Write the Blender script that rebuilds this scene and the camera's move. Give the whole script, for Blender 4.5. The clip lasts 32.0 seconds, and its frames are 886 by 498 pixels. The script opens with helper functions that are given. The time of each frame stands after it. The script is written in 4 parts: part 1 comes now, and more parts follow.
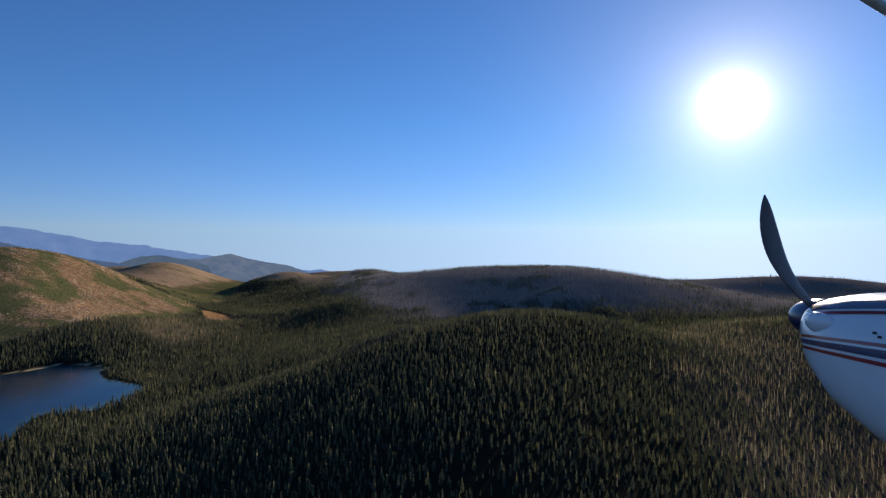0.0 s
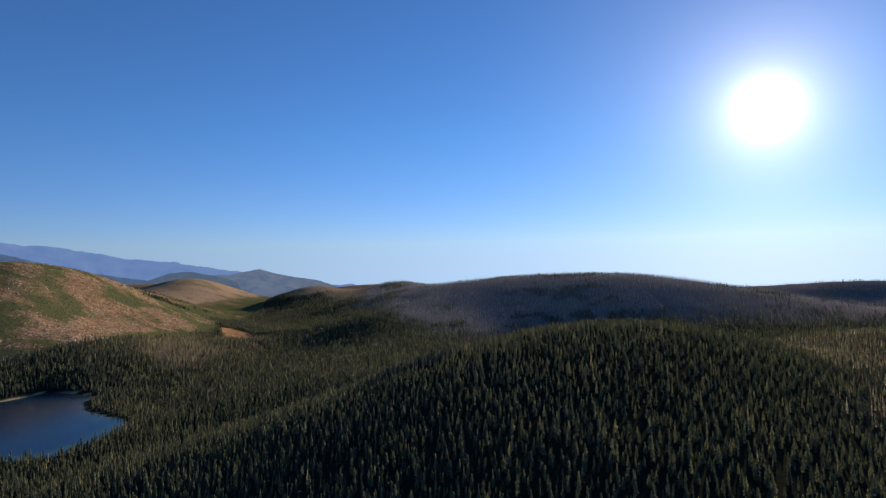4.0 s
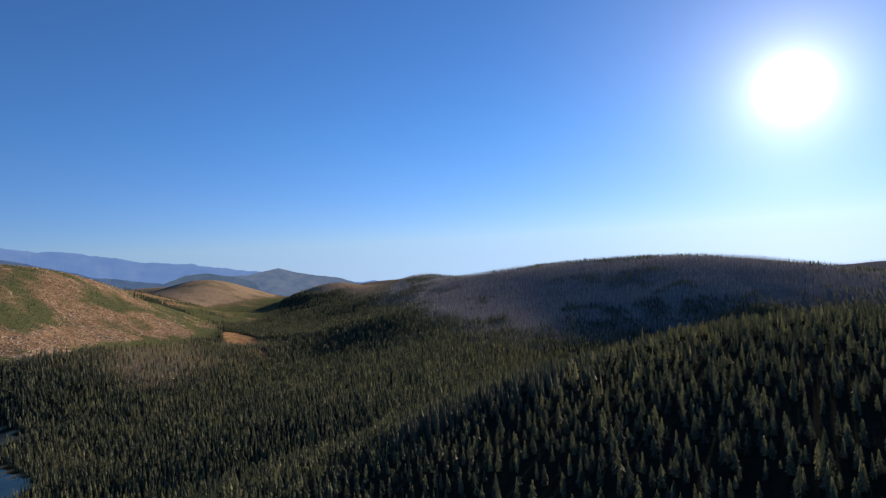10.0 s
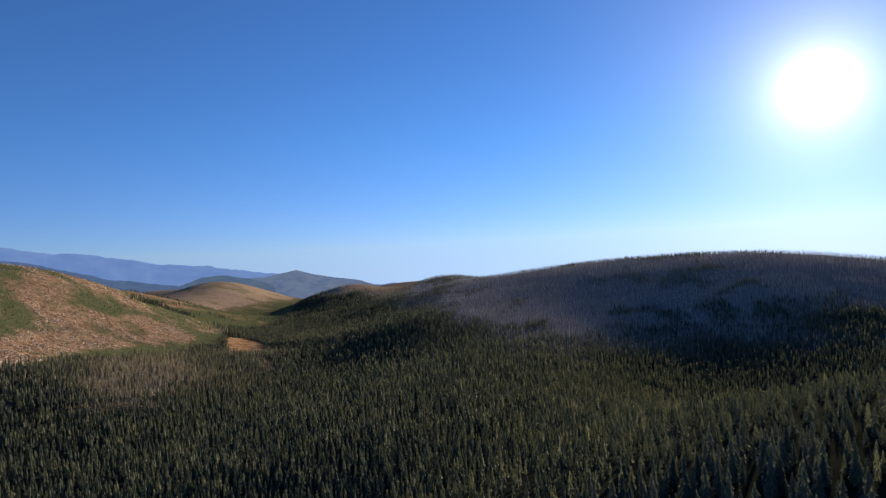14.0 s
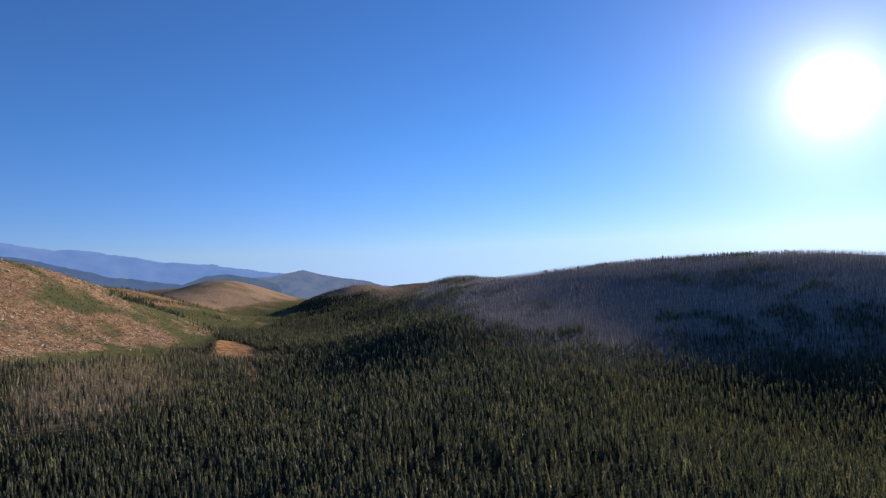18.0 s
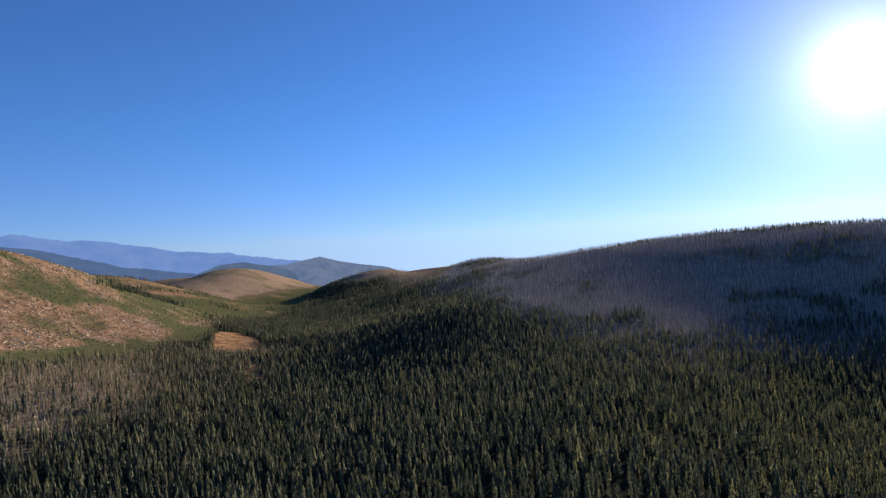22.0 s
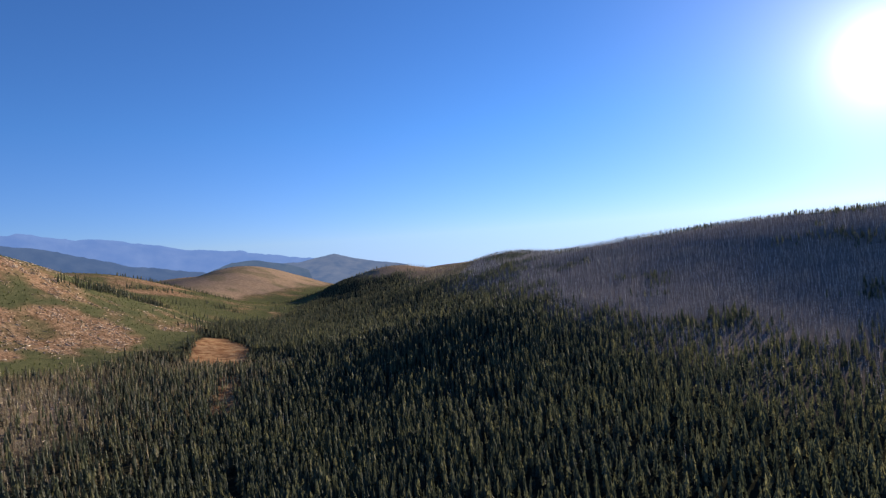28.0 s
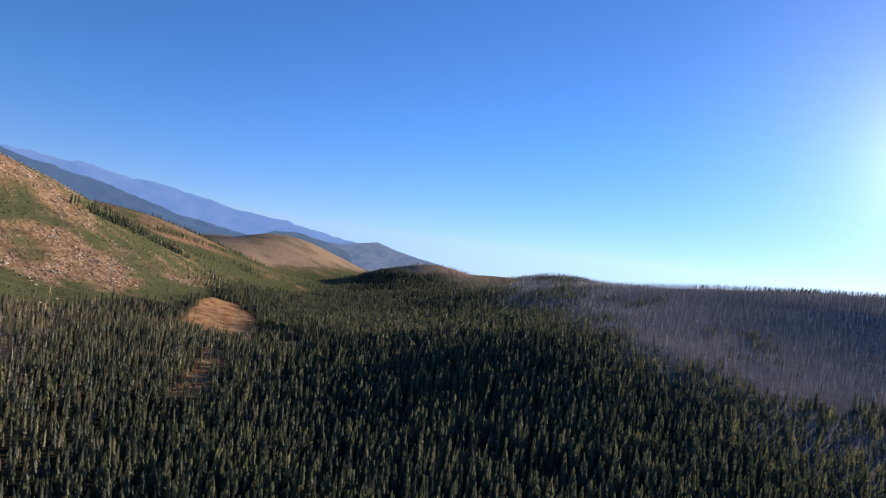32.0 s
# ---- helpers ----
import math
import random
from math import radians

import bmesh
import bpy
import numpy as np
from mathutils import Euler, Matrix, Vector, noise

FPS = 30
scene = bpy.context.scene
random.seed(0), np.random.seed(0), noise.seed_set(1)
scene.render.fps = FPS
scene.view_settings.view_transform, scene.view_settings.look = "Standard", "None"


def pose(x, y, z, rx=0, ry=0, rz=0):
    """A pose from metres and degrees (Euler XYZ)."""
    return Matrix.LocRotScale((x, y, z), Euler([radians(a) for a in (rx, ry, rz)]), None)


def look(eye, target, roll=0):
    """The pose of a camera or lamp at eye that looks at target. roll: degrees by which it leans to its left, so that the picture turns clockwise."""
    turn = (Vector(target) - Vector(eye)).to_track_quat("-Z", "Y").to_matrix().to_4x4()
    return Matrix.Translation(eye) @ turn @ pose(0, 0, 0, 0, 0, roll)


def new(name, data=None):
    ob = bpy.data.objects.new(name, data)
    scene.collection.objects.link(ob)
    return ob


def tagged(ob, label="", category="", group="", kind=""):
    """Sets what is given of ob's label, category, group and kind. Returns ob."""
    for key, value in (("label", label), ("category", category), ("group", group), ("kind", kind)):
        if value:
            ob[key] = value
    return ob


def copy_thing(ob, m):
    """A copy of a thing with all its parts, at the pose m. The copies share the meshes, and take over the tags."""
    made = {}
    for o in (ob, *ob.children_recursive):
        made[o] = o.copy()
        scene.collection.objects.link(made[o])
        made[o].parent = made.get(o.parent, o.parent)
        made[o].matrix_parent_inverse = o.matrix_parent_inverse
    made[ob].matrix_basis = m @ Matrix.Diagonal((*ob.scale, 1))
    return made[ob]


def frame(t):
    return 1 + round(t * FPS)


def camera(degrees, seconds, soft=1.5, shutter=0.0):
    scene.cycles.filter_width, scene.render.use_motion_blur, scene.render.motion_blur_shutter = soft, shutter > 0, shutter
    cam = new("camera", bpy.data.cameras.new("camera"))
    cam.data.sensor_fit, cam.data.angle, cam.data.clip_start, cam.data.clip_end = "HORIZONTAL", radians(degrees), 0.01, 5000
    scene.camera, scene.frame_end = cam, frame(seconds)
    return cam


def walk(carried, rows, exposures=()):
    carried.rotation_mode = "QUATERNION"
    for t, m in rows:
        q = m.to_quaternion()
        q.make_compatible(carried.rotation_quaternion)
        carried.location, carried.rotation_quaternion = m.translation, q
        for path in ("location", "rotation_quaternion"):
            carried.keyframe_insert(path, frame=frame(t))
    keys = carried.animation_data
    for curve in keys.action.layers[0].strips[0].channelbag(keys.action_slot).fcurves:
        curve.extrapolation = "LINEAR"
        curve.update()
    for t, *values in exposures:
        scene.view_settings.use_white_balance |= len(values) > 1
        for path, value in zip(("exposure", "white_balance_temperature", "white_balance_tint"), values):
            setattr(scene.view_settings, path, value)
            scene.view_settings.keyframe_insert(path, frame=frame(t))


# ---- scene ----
# ---------- camera and its flight ----------
cam = camera(75.0, 32.0, 1.3)
ROWS = [
    (0, -0.94, 0.12, 172.70, -0.26, 0.27, 0.08),
    (0.5, -3.34, 19.41, 170.48, 0.07, 0.79, -0.37),
    (1, -5.73, 38.76, 168.32, 0.35, 1.13, -0.91),
    (1.5, -8.10, 58.15, 166.21, 0.72, 1.36, -0.70),
    (2, -10.47, 77.56, 164.17, 1.13, 1.37, -0.14),
    (2.5, -12.85, 96.97, 162.17, 1.61, 1.51, 0.60),
    (3, -15.24, 116.37, 160.24, 2.17, 1.61, 1.18),
    (3.5, -17.65, 135.74, 158.35, 2.63, 1.72, 1.03),
    (5.5, -27.70, 212.59, 151.33, 3.63, 1.27, 2.19),
    (6, -30.35, 231.56, 149.69, 3.86, 1.18, 2.89),
    (6.5, -33.07, 250.40, 148.11, 4.15, 1.23, 3.07),
    (7, -35.87, 269.09, 146.56, 4.36, 1.52, 2.54),
    (7.5, -38.76, 287.61, 145.07, 4.52, 1.62, 2.40),
    (8, -41.75, 305.96, 143.62, 4.58, 1.72, 2.08),
    (8.5, -44.84, 324.11, 142.21, 4.67, 1.74, 2.15),
    (9, -48.03, 342.07, 140.84, 4.75, 1.72, 2.38),
    (9.5, -51.31, 359.87, 139.50, 4.93, 1.63, 2.60),
    (10, -54.68, 377.51, 138.18, 5.09, 1.31, 3.18),
    (10.5, -58.12, 395.01, 136.90, 5.24, 1.28, 2.91),
    (11, -61.64, 412.38, 135.62, 5.45, 1.75, 2.31),
    (11.5, -65.23, 429.65, 134.36, 5.68, 2.04, 1.72),
    (12, -68.88, 446.81, 133.11, 5.95, 2.09, 1.71),
    (12.5, -72.59, 463.89, 131.86, 6.29, 1.69, 2.48),
    (13, -76.35, 480.90, 130.61, 6.57, 1.36, 3.64),
    (13.5, -80.14, 497.86, 129.35, 6.86, 1.39, 3.80),
    (14, -83.98, 514.78, 128.07, 7.04, 1.72, 3.27),
    (14.5, -87.85, 531.67, 126.78, 7.11, 1.82, 3.41),
    (16.5, -103.50, 599.28, 121.32, 7.43, 0.55, 6.33),
    (17, -107.43, 616.21, 119.87, 7.86, 1.27, 6.61),
    (17.5, -111.36, 633.13, 118.40, 8.10, 2.10, 4.25),
    (18, -115.29, 650.01, 116.91, 7.96, 2.10, 2.55),
    (18.5, -119.22, 666.81, 115.42, 7.81, 1.44, 2.77),
    (19, -123.14, 683.53, 113.93, 7.98, 0.82, 3.42),
    (19.5, -127.05, 700.12, 112.45, 8.17, 0.70, 3.99),
    (20, -130.95, 716.58, 110.98, 8.50, 0.80, 3.96),
    (20.5, -134.84, 732.86, 109.54, 8.81, 0.93, 2.26),
    (21, -138.71, 748.95, 108.13, 9.01, 1.23, 2.82),
    (21.5, -142.56, 764.82, 106.76, 9.38, 1.20, 3.05),
    (22, -146.39, 780.45, 105.44, 9.84, 0.81, 3.62),
    (22.5, -150.19, 795.81, 104.17, 10.45, 0.49, 3.58),
    (23, -153.97, 810.87, 102.97, 10.78, 0.81, 4.33),
    (23.5, -157.71, 825.61, 101.84, 10.97, 1.30, 5.40),
    (24, -161.43, 840.01, 100.79, 11.02, 1.21, 5.36),
    (24.5, -165.11, 854.06, 99.82, 11.19, 1.01, 3.53),
    (25, -168.78, 867.79, 98.93, 11.41, 1.07, 3.58),
    (25.5, -172.45, 881.27, 98.08, 11.62, 1.36, 3.74),
    (27.5, -187.58, 933.77, 94.79, 11.79, 1.03, 3.79),
    (28, -191.58, 946.83, 93.90, 11.53, 0.70, 4.23),
    (28.5, -195.69, 959.98, 92.95, 11.19, 0.58, 4.37),
    (29, -199.95, 973.28, 91.90, 10.92, 0.80, 3.30),
    (29.5, -204.36, 986.78, 90.76, 10.82, 1.03, 0.31),
    (30, -208.96, 1000.54, 89.49, 10.71, 0.93, -1.64),
    (30.5, -213.76, 1014.62, 88.08, 11.06, 0.76, -2.05),
    (31, -218.78, 1029.07, 86.50, 12.14, 0.93, -2.88),
    (31.5, -224.05, 1043.96, 84.75, 13.92, 1.39, -5.08),
    (32, -229.57, 1059.33, 82.79, 15.62, 1.45, -7.49),
]
walk(cam, [(t, pose(x, y, z, 90 + p, r, w)) for t, x, y, z, w, p, r in ROWS], exposures=((0, 0.47, 6800, 10), (8, 0.54, 6740, 10), (14, 0.61, 6540, 12), (20, 0.71, 6450, 14), (25, 0.78, 6460, 14), (30, 0.84, 6460, 14), (32, 0.95, 6470, 14)))

# ---------- sky, sun ----------
SUN_AZ, SUN_EL = 26.9, 12.9          # degrees right of +y, degrees above level
SUN_DIR = Vector((math.sin(radians(SUN_AZ)) * math.cos(radians(SUN_EL)),
                  math.cos(radians(SUN_AZ)) * math.cos(radians(SUN_EL)), math.sin(radians(SUN_EL))))


def mix(nt, factor, a, b, blend="MIX"):
    m = nt.nodes.new("ShaderNodeMix")
    m.data_type, m.blend_type = "RGBA", blend
    for socket, value in ((m.inputs["Factor"], factor), (m.inputs["A"], a), (m.inputs["B"], b)):
        if isinstance(value, (int, float)):
            socket.default_value = value
        elif isinstance(value, tuple):
            socket.default_value = (*value, 1)
        else:
            nt.links.new(value, socket)
    return m.outputs["Result"]


def build_sky():
    world = bpy.data.worlds.new("sky")
    scene.world = world
    world.use_nodes = True
    nt = world.node_tree
    nt.nodes.clear()
    out = nt.nodes.new("ShaderNodeOutputWorld")
    bg = nt.nodes.new("ShaderNodeBackground")
    sky = nt.nodes.new("ShaderNodeTexSky")
    sky.sky_type = "NISHITA"
    sky.sun_disc = False
    sky.sun_elevation = radians(SUN_EL)
    sky.sun_rotation = radians(SUN_AZ)
    sky.altitude = 1500
    sky.air_density, sky.dust_density, sky.ozone_density = 1.0, 0.08, 3.0
    # bright aureole of the low sun
    coord = nt.nodes.new("ShaderNodeTexCoord")
    dot = nt.nodes.new("ShaderNodeVectorMath")
    dot.operation = "DOT_PRODUCT"
    dot.inputs[1].default_value = SUN_DIR
    nt.links.new(coord.outputs["Generated"], dot.inputs[0])

    def lobe(power, gain):
        clamp = nt.nodes.new("ShaderNodeMath")
        clamp.operation = "MAXIMUM"
        nt.links.new(dot.outputs["Value"], clamp.inputs[0])
        p = nt.nodes.new("ShaderNodeMath")
        p.operation = "POWER"
        nt.links.new(clamp.outputs[0], p.inputs[0])
        p.inputs[1].default_value = power
        g = nt.nodes.new("ShaderNodeMath")
        g.operation = "MULTIPLY"
        nt.links.new(p.outputs[0], g.inputs[0])
        g.inputs[1].default_value = gain
        return g

    glow = None
    for power, gain, hue in ((3000, 40.0, (1.0, 1.0, 0.95)), (600, 5.0, (1.0, 1.0, 0.95)), (150, 2.6, (1.08, 1.0, 0.96)), (30, 1.25, (1.10, 1.0, 0.98))):
        tint = nt.nodes.new("ShaderNodeVectorMath")
        tint.operation = "SCALE"
        tint.inputs[0].default_value = hue
        nt.links.new(lobe(power, gain).outputs[0], tint.inputs["Scale"])
        if glow is not None:
            both = nt.nodes.new("ShaderNodeVectorMath")
            both.operation = "ADD"
            nt.links.new(glow, both.inputs[0])
            nt.links.new(tint.outputs[0], both.inputs[1])
            glow = both.outputs[0]
        else:
            glow = tint.outputs[0]
    col = nt.nodes.new("ShaderNodeMix")
    col.data_type = "RGBA"
    col.blend_type = "ADD"
    col.inputs["Factor"].default_value = 1.0
    air = nt.nodes.new("ShaderNodeVectorMath")      # clear dry mountain air, deep blue
    air.operation = "MULTIPLY"
    # the lowest sky stays as it is just above the horizon
    lift = nt.nodes.new("ShaderNodeVectorMath")
    lift.operation = "MAXIMUM"
    nt.links.new(coord.outputs["Generated"], lift.inputs[0])
    lift.inputs[1].default_value = (-1.0, -1.0, 0.04)
    nt.links.new(lift.outputs[0], sky.inputs[0])
    nt.links.new(sky.outputs[0], air.inputs[0])
    air.inputs[1].default_value = (0.475, 0.785, 1.18)
    # the dry air leaves the band over the horizon less bright than a moist sky
    split = nt.nodes.new("ShaderNodeSeparateXYZ")
    nt.links.new(coord.outputs["Generated"], split.inputs[0])
    band = nt.nodes.new("ShaderNodeMapRange")
    nt.links.new(split.outputs["Z"], band.inputs["Value"])
    band.inputs["From Min"].default_value, band.inputs["From Max"].default_value = 0.0, 0.22
    tone = mix(nt, band.outputs[0], (1.30, 0.88, 0.92), (1.0, 1.0, 1.0))
    dim = nt.nodes.new("ShaderNodeVectorMath")
    dim.operation = "MULTIPLY"
    nt.links.new(air.outputs[0], dim.inputs[0])
    nt.links.new(tone, dim.inputs[1])
    nt.links.new(dim.outputs[0], col.inputs["A"])
    nt.links.new(glow, col.inputs["B"])
    nt.links.new(col.outputs["Result"], bg.inputs["Color"])
    bg.inputs["Strength"].default_value = 0.083
    nt.links.new(bg.outputs[0], out.inputs[0])


build_sky()
sun_data = bpy.data.lights.new("sun", "SUN")
sun_data.energy, sun_data.angle, sun_data.color = 5.0, radians(0.6), (1.0, 0.88, 0.72)
sun = new("sun", sun_data)
sun.matrix_world = look(SUN_DIR * 100, (0, 0, 0))


# ---------- materials ----------
def node_material(name):
    m = bpy.data.materials.new(name)
    m.use_nodes = True
    nt = m.node_tree
    bsdf = nt.nodes["Principled BSDF"]
    return m, nt, bsdf


def noise_node(nt, scale, detail=4.0, rough=0.55, stretch=None):
    co = nt.nodes.new("ShaderNodeTexCoord")
    n = nt.nodes.new("ShaderNodeTexNoise")
    n.inputs["Scale"].default_value = scale
    n.inputs["Detail"].default_value = detail
    n.inputs["Roughness"].default_value = rough
    if stretch:
        mp = nt.nodes.new("ShaderNodeMapping")
        mp.inputs["Scale"].default_value = stretch
        nt.links.new(co.outputs["Object"], mp.inputs[0])
        nt.links.new(mp.outputs[0], n.inputs["Vector"])
    else:
        nt.links.new(co.outputs["Object"], n.inputs["Vector"])
    return n


def ramp(nt, source, *stops):
    r = nt.nodes.new("ShaderNodeValToRGB")
    while len(r.color_ramp.elements) < len(stops):
        r.color_ramp.elements.new(0.5)
    for e, (p, c) in zip(r.color_ramp.elements, stops):
        e.position, e.color = p, (*c, 1)
    nt.links.new(source, r.inputs[0])
    return r.outputs[0]


def attribute(nt, name):
    a = nt.nodes.new("ShaderNodeAttribute")
    a.attribute_name = name
    return a.outputs["Fac"]


def bump(nt, bsdf, height, distance, strength=1.0):
    b = nt.nodes.new("ShaderNodeBump")
    b.inputs["Distance"].default_value = distance
    b.inputs["Strength"].default_value = strength
    nt.links.new(height, b.inputs["Height"])
    nt.links.new(b.outputs[0], bsdf.inputs["Normal"])


def plain(name, color, rough=0.6, metal=0.0, noise_scale=0.0, amount=0.25, relief=0.0, coat=0.0):
    m, nt, bsdf = node_material(name)
    bsdf.inputs["Roughness"].default_value = rough
    bsdf.inputs["Metallic"].default_value = metal
    bsdf.inputs["Coat Weight"].default_value = coat
    if noise_scale:
        n = noise_node(nt, noise_scale)
        dark = tuple(c * (1 - amount) for c in color)
        light = tuple(min(1, c * (1 + amount)) for c in color)
        nt.links.new(ramp(nt, n.outputs[0], (0.3, dark), (0.7, light)), bsdf.inputs["Base Color"])
        if relief:
            bump(nt, bsdf, n.outputs[0], relief)
    else:
        bsdf.inputs["Base Color"].default_value = (*color, 1)
    return m


def foliage(name, dark, mid, light, rough=0.75, through_light=0.35):
    """Needles: colour by tree (tint), with dead-gold and bluish strays, fine grain over it."""
    m, nt, bsdf = node_material(name)
    tint = attribute(nt, "tint")
    base = ramp(nt, tint, (0.0, dark), (0.5, mid), (0.94, light), (1.0, tuple(c * 1.3 for c in light)))
    grain = noise_node(nt, 1.6, 3.0, 0.7)
    patch = noise_node(nt, 0.02, 3.0)
    col = mix(nt, 0.75, base, ramp(nt, grain.outputs[0], (0.3, (0.45, 0.45, 0.45)), (0.7, (1.35, 1.35, 1.35))), "MULTIPLY")
    col = mix(nt, 0.6, col, ramp(nt, patch.outputs[0], (0.35, (0.75, 0.8, 0.85)), (0.65, (1.2, 1.15, 0.95))), "MULTIPLY")
    finish_foliage(nt, bsdf, col, through_light, rough)
    return m


def finish_foliage(nt, bsdf, col, through_light, rough=0.75):
    """Dull surface; some of the light passes through the needles."""
    nt.links.new(col, bsdf.inputs["Base Color"])
    bsdf.inputs["Roughness"].default_value = rough
    bsdf.inputs["Specular IOR Level"].default_value = 0.20
    if through_light:
        tr = nt.nodes.new("ShaderNodeBsdfTranslucent")
        nt.links.new(mix(nt, 1.0, col, (1.0, 0.97, 0.75), "MULTIPLY"), tr.inputs["Color"])
        both = nt.nodes.new("ShaderNodeMixShader")
        both.inputs[0].default_value = through_light
        nt.links.new(bsdf.outputs[0], both.inputs[1])
        nt.links.new(tr.outputs[0], both.inputs[2])
        nt.links.new(both.outputs[0], nt.nodes["Material Output"].inputs["Surface"])


NEEDLES = foliage("needles", (0.048, 0.062, 0.052), (0.094, 0.107, 0.074), (0.190, 0.184, 0.106), 0.7, 0.45)
SHRUBS = foliage("shrub_leaves", (0.075, 0.095, 0.034), (0.120, 0.140, 0.052), (0.185, 0.185, 0.075), 0.75, 0.5)
# weathered grey wood of the ridge, its colour lightened further as haze
DEADWOOD_HAZY = foliage("dead_wood_hazy", (0.36, 0.310, 0.270), (0.47, 0.410, 0.360), (0.61, 0.55, 0.495), 0.85, 0.0)
DEADWOOD_BROWN = foliage("dead_wood_brown", (0.17, 0.14, 0.100), (0.27, 0.23, 0.165), (0.42, 0.37, 0.285), 0.85, 0.4)
LOGWOOD = foliage("weathered_logs", (0.48, 0.33, 0.21), (0.66, 0.49, 0.34), (0.82, 0.68, 0.50), 0.85, 0.0)
BARK = plain("bark", (0.085, 0.062, 0.045), 0.9, 0, 3.0, 0.4, 0.03)


def ground_material():
    """Forest floor, cut-over slope, regrowth, burnt ridge, hay meadow and sand by the land cover stored on the ground."""
    m, nt, bsdf = node_material("ground_cover")
    fine, mid, wide = noise_node(nt, 0.9, 6, 0.7), noise_node(nt, 0.09, 6, 0.65), noise_node(nt, 0.012, 4)
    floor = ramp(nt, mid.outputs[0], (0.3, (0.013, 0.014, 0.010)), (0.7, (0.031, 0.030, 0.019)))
    cut = ramp(nt, mid.outputs[0], (0.30, (0.12, 0.076, 0.044)), (0.5, (0.235, 0.145, 0.086)), (0.70, (0.38, 0.255, 0.160)))
    green = ramp(nt, mid.outputs[0], (0.3, (0.070, 0.078, 0.036)), (0.7, (0.125, 0.122, 0.058)))
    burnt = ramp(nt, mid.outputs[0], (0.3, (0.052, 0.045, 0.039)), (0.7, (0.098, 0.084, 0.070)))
    straw = noise_node(nt, 0.075, 6, 0.7, (1.0, 1.5, 1.0))
    hay = ramp(nt, straw.outputs[0], (0.38, (0.20, 0.092, 0.044)), (0.5, (0.37, 0.200, 0.095)), (0.62, (0.50, 0.315, 0.155)))
    sand = ramp(nt, mid.outputs[0], (0.3, (0.40, 0.31, 0.18)), (0.7, (0.55, 0.45, 0.28)))
    dry = ramp(nt, mid.outputs[0], (0.3, (0.23, 0.155, 0.100)), (0.7, (0.38, 0.270, 0.178)))
    # ash-grey burnt soil, lightened further to paint in the ridge's haze
    hazy_ash = ramp(nt, mid.outputs[0], (0.3, (0.145, 0.122, 0.108)), (0.7, (0.230, 0.194, 0.170)))
    soil = ramp(nt, mid.outputs[0], (0.3, (0.20, 0.148, 0.095)), (0.7, (0.36, 0.265, 0.175)))
    crumb = noise_node(nt, 0.32, 4, 0.7)
    cut = mix(nt, 0.8, cut, ramp(nt, crumb.outputs[0], (0.38, (0.42, 0.41, 0.40)), (0.62, (1.8, 1.75, 1.7))), "MULTIPLY")
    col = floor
    for name, c in (("burnt", burnt), ("soil", soil), ("hazy_ash", hazy_ash), ("dry", dry), ("cut", cut), ("green", green), ("hay", hay), ("sand", sand)):
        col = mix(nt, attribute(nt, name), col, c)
    col = mix(nt, 0.55, col, ramp(nt, fine.outputs[0], (0.3, (0.6, 0.6, 0.6)), (0.7, (1.3, 1.3, 1.3))), "MULTIPLY")
    col = mix(nt, 0.4, col, ramp(nt, wide.outputs[0], (0.35, (0.8, 0.82, 0.85)), (0.65, (1.15, 1.12, 1.0))), "MULTIPLY")
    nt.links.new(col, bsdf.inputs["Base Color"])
    bsdf.inputs["Roughness"].default_value = 0.95
    bsdf.inputs["Specular IOR Level"].default_value = 0.0
    bump(nt, bsdf, fine.outputs[0], 0.6)
    return m


GROUND = ground_material()


def water_material():
    m, nt, bsdf = node_material("lake_water")
    n = noise_node(nt, 0.015, 3)
    deep = ramp(nt, n.outputs[0], (0.35, (0.004, 0.016, 0.042)), (0.7, (0.007, 0.026, 0.058)))
    nt.links.new(mix(nt, attribute(nt, "shallow"), deep, (0.040, 0.075, 0.050)), bsdf.inputs["Base Color"])
    bsdf.inputs["Roughness"].default_value = 0.12
    bsdf.inputs["IOR"].default_value = 1.33
    bsdf.inputs["Specular IOR Level"].default_value = 0.2
    bump(nt, bsdf, noise_node(nt, 0.6, 4).outputs[0], 0.04)
    return m


WATER = water_material()


def far_haze_material(name, low, high, scale):
    """Hills: haze of miles of blue air painted on as glowing colour."""
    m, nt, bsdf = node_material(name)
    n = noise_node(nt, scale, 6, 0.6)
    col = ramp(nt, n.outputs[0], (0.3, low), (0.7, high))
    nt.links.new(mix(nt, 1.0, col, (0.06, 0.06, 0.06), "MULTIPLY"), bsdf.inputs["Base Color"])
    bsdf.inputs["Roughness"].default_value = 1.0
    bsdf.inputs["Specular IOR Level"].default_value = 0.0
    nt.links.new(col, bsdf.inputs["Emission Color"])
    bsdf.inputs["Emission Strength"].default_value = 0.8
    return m


